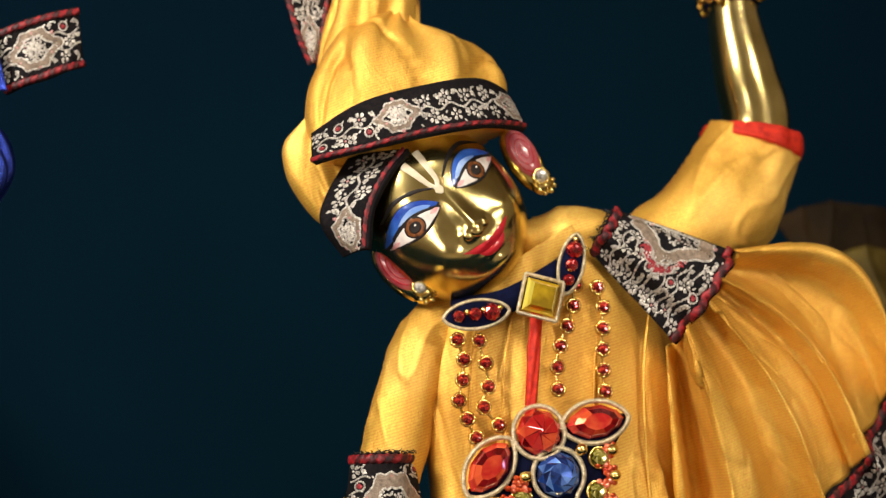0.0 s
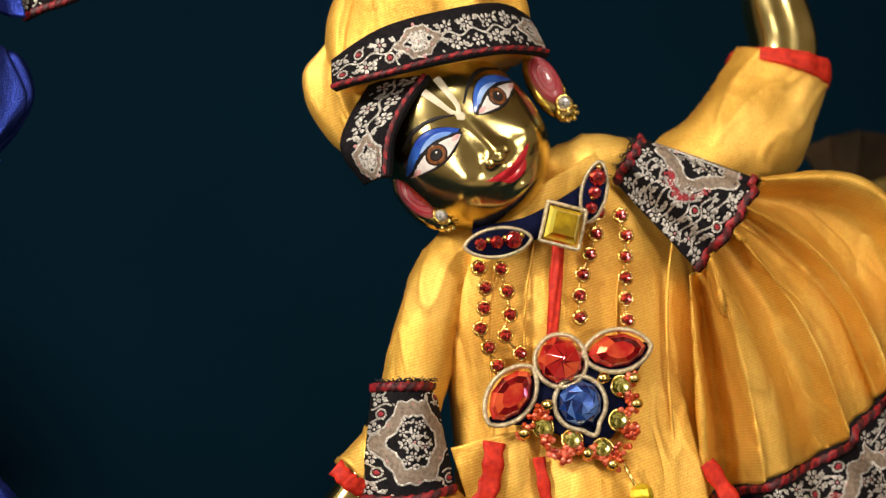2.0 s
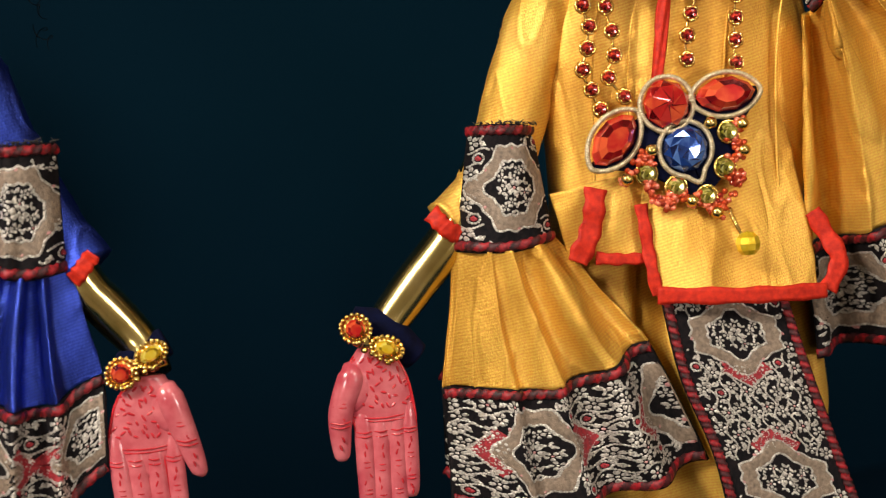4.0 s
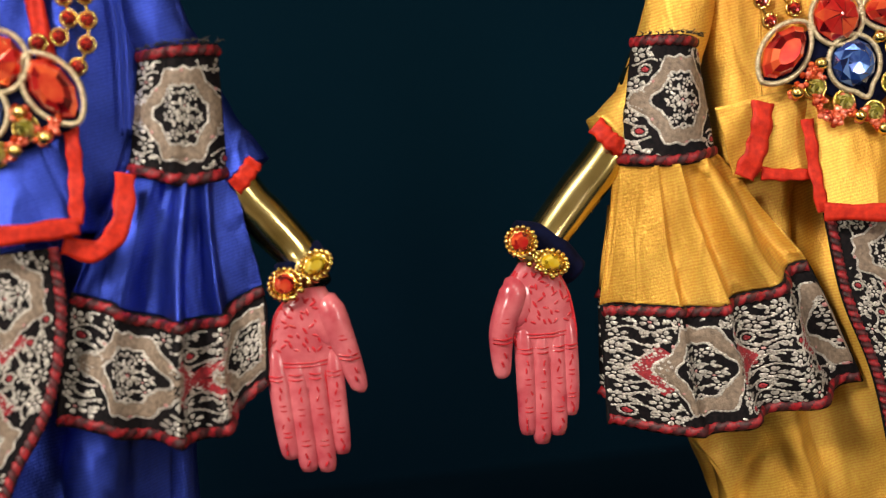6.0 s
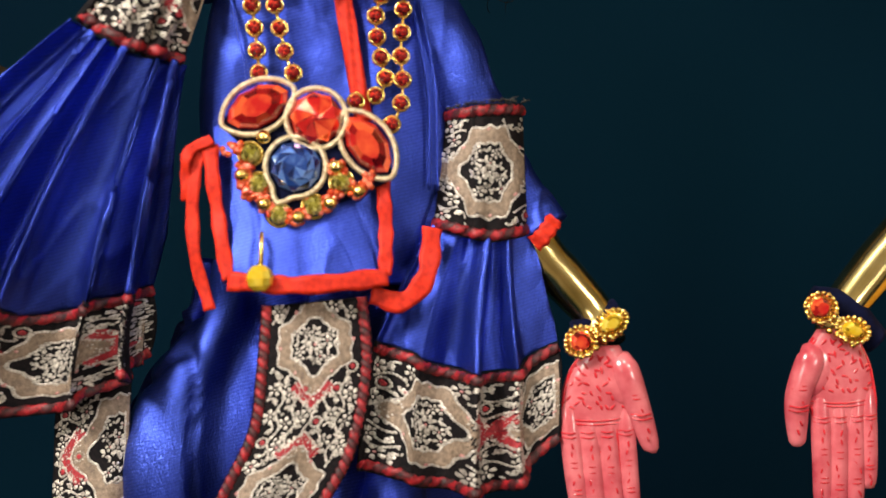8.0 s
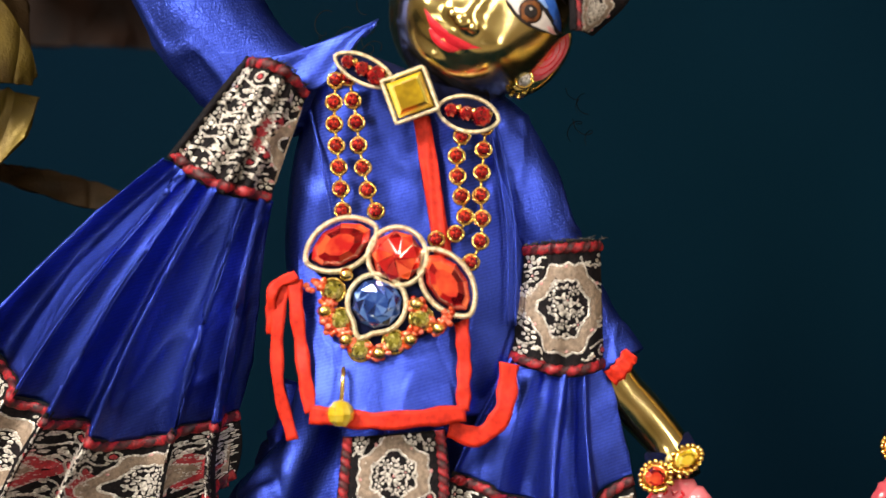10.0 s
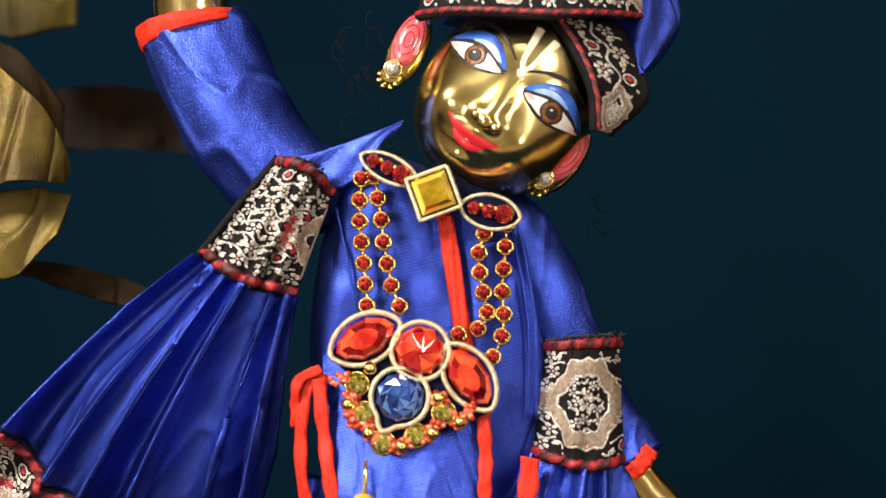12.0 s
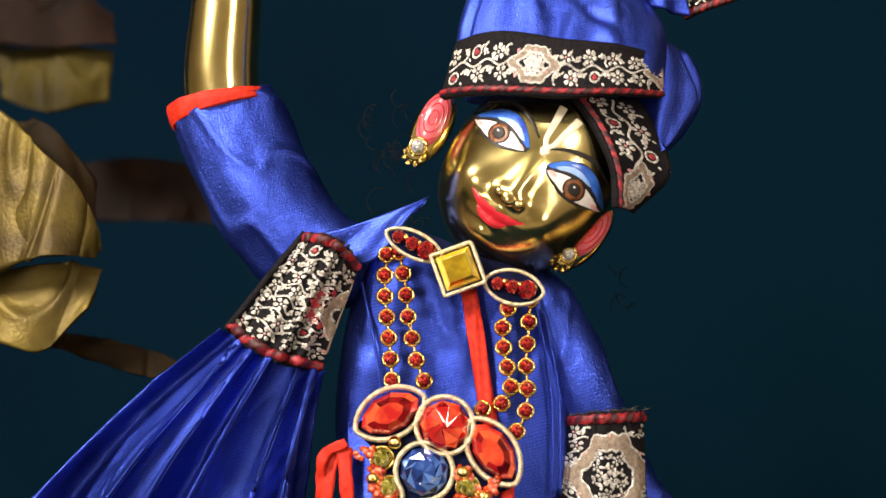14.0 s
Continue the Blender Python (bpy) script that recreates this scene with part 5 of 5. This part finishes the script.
def choker(x, square, half, turn, lobes, label):
    ob = thing("choker", x, label, "necklace", "chokers")
    y = -5.0
    m = (square[0], y - 0.6, square[1])
    stone = part("yellow_stone", gem(m, half * 1.32, half * 1.32, 1.8, turn, 4, 1, 0.66, True), M_topaz, ob, "square cut yellow stone", False)
    cord([(m[0] + r * math.cos(radians(turn + a)), m[1], m[2] + r * math.sin(radians(turn + a))) for a, r in [(a, half * 1.12 / max(abs(math.cos(radians((a % 90) - 45))), 0.72)) for a in range(0, 361, 9)]], 0.34, stone)
    ends = [np.array(c) for c, *_ in lobes]
    band = part('neck_band', tube([(ends[0][0] - 3, 3, ends[0][1] + 2), (*(ends[0] * 0.5 + np.array(square) * 0.5)[[0]], -2.2, (ends[0] * 0.5 + np.array(square) * 0.5)[1] + 1.2), (*(ends[1] * 0.5 + np.array(square) * 0.5)[[0]], -2.2, (ends[1] * 0.5 + np.array(square) * 0.5)[1] + 1.2), (ends[1][0] + 3, 3, ends[1][1] + 2)], 2.4, 20, 0.5, steps=40), M_velvet, ob, 'navy felt neck band')
    for (c, rx, rz, t) in lobes:
        p = (c[0], y + 1.2, c[1])
        pad = part("felt_lobe", ellipsoid(p, (rx, 1.0, rz), t, 28, 12), M_velvet, ob, "navy felt lobe")
        cord(outline((p[0], p[1] - 0.4, p[2]), rx, rz, t, 36, 1.3), 0.33, pad)
        d = np.array((math.cos(radians(t)), math.sin(radians(t))))
        for f, r in ((-0.55, 1.2), (-0.05, 1.3), (0.45, 1.7)):
            part("red_stone", gem((c[0] + d[0] * rx * f, y, c[1] + d[1] * rx * f), r, r, 0.9, 0, 9, 1, 0.5), M_garnet, pad, smooth=False)
            part("gold_bead", ellipsoid((c[0] + d[0] * rx * (f + 0.25), y + 0.2, c[1] + d[1] * rx * (f + 0.25) + 0.6), (0.6, 0.6, 0.6), 0, 10, 8), M_gold, pad)
    return ob


choker(YX, Y_chok[3], 3.4, 27, [((-12.4, 171.2), 6.4, 2.7, 4), ((7.0, 179.6), 6.0, 2.4, 72)], "navy and gilt choker with square yellow stone")
choker(BX, B_chok[3], 3.3, 63, [((-1.0, 179.8), 5.4, 2.2, -28), (B_chok[4], 5.2, 2.9, -14)], "gilt choker with square yellow stone on blue satin")


def bracelet(x, red, yellow, wrist, turn, label):
    ob = thing("bracelet", x, label, "bracelet", "bracelets")
    part("velvet_cuff", tube(wrist[0], wrist[1], 28, 1.0, steps=24), M_velvet, ob, "navy velvet wrist cuff")
    for name, c, r, mat, word in (("red_flower", red, 1.9, M_ruby, "red stone in gold beads"), ("yellow_flower", yellow, 1.5, M_topaz, "yellow stone in gold beads")):
        m = (c[0], -0.6, c[1])
        bits = []
        long = 1.45 if name == "yellow_flower" else 1.05
        for p in outline(m, r * long + 0.7, r + 0.6, turn, 19, 1.15)[:-1]:
            bits.append((*ellipsoid(p, (0.46, 0.46, 0.46), 0, 10, 7), 0))
        base = part(name, merge(*bits, (*ellipsoid((m[0], m[1] + 0.6, m[2]), (r * long + 0.5, 0.7, r + 0.4), turn), 0))[:2], M_gold, ob, word)
        part("stone", gem((m[0], m[1] - 0.3, m[2]), r * long * 0.92, r * 0.95, 1.1, turn, 10, 1.1, 0.55, True), mat, base, smooth=False)
    for k in range(5):
        f = k / 4
        part("gold_bead", ellipsoid((red[0] * (1 - f) + yellow[0] * f, -0.4, red[1] * (1 - f) + yellow[1] * f - 2.6 - 0.4 * math.sin(6 * f)), (0.6,) * 3, 0, 8, 6), M_gold, ob)
    return ob


bracelet(YX, Y_br[0], Y_br[1], ([(-61.0, 5, 114.5), (-55.5, 5, 112.2), (-50, 6, 106.8)], [2.6, 3.4, 2.8]), -22, "gold beaded bracelet with red and yellow stones")
bracelet(BX, B_br[0], B_br[1], ([(45.5, 6, 110.4), (49, 5, 112), (53.2, 5, 114.0)], [2.4, 3.0, 2.6]), 30, "gold beaded bracelet on navy velvet cuff")
bits = []
ob = thing("bracelet", YX, "gold beaded bracelet round the raised brass wrist", "bracelet", "bracelets")
for k in range(16):
    a = 2 * math.pi * k / 16
    bits.append((*ellipsoid((53.4 + 6.6 * math.cos(a), 12 - 6.6 * math.sin(a), 236.4 + 0.9 * math.cos(4 * a)), (0.9,) * 3, 0, 10, 8), 0))
    bits.append((*ellipsoid((53.4 + 6.8 * math.cos(a + 0.2), 12 - 6.8 * math.sin(a + 0.2), 238.6), (1.0,) * 3, 0, 10, 8), 0))
part("bead_string", merge(*bits)[:2], M_gold, ob)
for dx in (-4.2, 0.2, 4.4):
    part("red_stone", gem((53.4 + dx, 5.2 + 0.12 * dx * dx, 238.4), 1.7, 1.7, 1.0, 0, 10), M_ruby, ob, smooth=False)
part("velvet_cuff", tube([(53.4, 12, 235.4), (53.9, 12, 241)], [5.8, 5.8], 28), M_velvet, ob)


def ear_stud(x, centre, tilt, mirror, side):
    c = place_head(np.array([(side * 16.5 + 2.2, 0.9, -4.2)]), centre, tilt, mirror)[0]
    ob = thing("ear_stud", x, "clear crystal stud on the brass ear", "earring", "ear studs")
    part("crystal", gem(c, 1.35, 1.35, 1.1, 10, 8, 1, 0.45), M_crystal, ob, smooth=False)
    part("gold_rim", tube(outline((c[0], c[1] + 0.3, c[2]), 1.5, 1.5), 0.3, 6, steps=30), M_gold, ob)


for side in (-1, 1):
    ear_stud(YX, (-13.0, 190.0), 38, 1, side)
    ear_stud(BX, (17.0, 190.0), 38, -1, side)


# ---- behind the statues ----
def petal(parent, top, bottom, y, seed, curl=4.0, mat=None):
    g = cloth(top, bottom, y, y - 3, curl, 1.3, (0.4, 1.6), 90, 60, seed)
    return part("petal", crumpled(sheet(g, 0.5), 1.5, 13, seed), mat or M_petal, parent)


flower = thing("artificial_flower", BX, "gold fabric flower with curled petals beside blue sleeve", "flower", "gold flowers")
part('stem', tube([(-96, 30, 0), (-95, 30, 100), (-92, 30, 180)], 1.2, 10), M_petal, flower)
petal(flower, [(-94, 216), (-86, 213), (-76, 204), (-69.5, 197.4), (-66, 189), (-65.6, 184.5)], [(-94, 178), (-86.5, 180), (-80, 181.9), (-72.9, 182.5), (-69, 182.6), (-65.8, 182.7)], 25, 91, 5)
petal(flower, [(-94, 180), (-84, 181.5), (-74, 182.6), (-66.2, 181)], [(-94, 167.4), (-86, 167), (-77.3, 164.8), (-68, 173)], 28, 92, 3)
# Back petals get the gold fabric darkened in its colour as shade.
petal(flower, [(-84, 170), (-71, 168), (-60, 164.6), (-50.8, 160)], [(-85, 167.5), (-71, 163), (-61.3, 159.4), (-51, 158.4)], 42, 93, 2, M_petal_shade)
petal(flower, [(-90, 214), (-80, 212), (-71, 200)], [(-84, 202), (-76, 198), (-69.5, 190)], 36, 94, 2, M_petal_shade)
flower = thing("artificial_flower", YX, "gold fabric flower with curled petals behind yellow sleeve", "flower", "gold flowers")
part('stem', tube([(118, 62, 0), (118, 62, 100), (112, 62, 182)], 1.2, 10), M_petal, flower)
petal(flower, [(78, 197), (95, 199), (115, 196)], [(84, 186), (97, 184), (112, 178)], 60, 95, 3, M_petal_shade)
petal(flower, [(86, 184), (100, 187), (118, 182)], [(92, 172), (104, 168), (118, 162)], 56, 96, 3)
flower = thing("artificial_flower", BX, "gold and dark red fabric flower with shade in its colours", "flower", "gold flowers")
part('stem', tube([(-140, 100, 0), (-140, 100, 120), (-118, 98, 250)], 1.2, 10), M_petal, flower)
petal(flower, [(-122, 266), (-100, 264), (-84, 252)], [(-116, 246), (-100, 243), (-82, 244)], 90, 97, 3, M_red_dimlit)
petal(flower, [(-116, 246), (-102, 244), (-86, 243)], [(-112, 232), (-100, 227), (-86, 231)], 93, 98, 4, M_gold_dimlit)
petal(flower, [(-108, 222), (-85, 222), (-62, 216)], [(-104, 206), (-84, 204), (-66, 203)], 130, 99, 3, M_red_dimlit)
hair = []
rnd = np.random.RandomState(17)
for k in range(26):
    right = k % 7 == 0
    x0, z0 = (rnd.uniform(33, 43), rnd.uniform(170, 181)) if right else (rnd.uniform(-13, -1), rnd.uniform(186, 213))
    size, spin, lean = rnd.uniform(0.8, 2.4), rnd.uniform(0, 6.28), rnd.uniform(-0.6, 0.6)
    q = np.linspace(0, 1, 9)
    curl = [(x0 + size * (1 - 0.6 * f) * math.cos(spin + 7 * f) + 3 * lean * f, 15 + 1.5 * math.sin(spin + 5 * f) + 3 * (k % 3), z0 + size * (1 - 0.6 * f) * math.sin(spin + 7 * f) - 4 * f) for f in q]
    hair.append((*tube(curl, [0.07] * 7 + [0.05, 0.02], 4, steps=26), 0))
ob = new("hair_tuft", mesh_of("hair_tuft", *merge(*hair)[:2], [M_fibre]))
ob.location = (BX * MM, 0, 0)
tagged(ob, "wispy black fibre curls behind the brass face", "hair", kind="stuff")
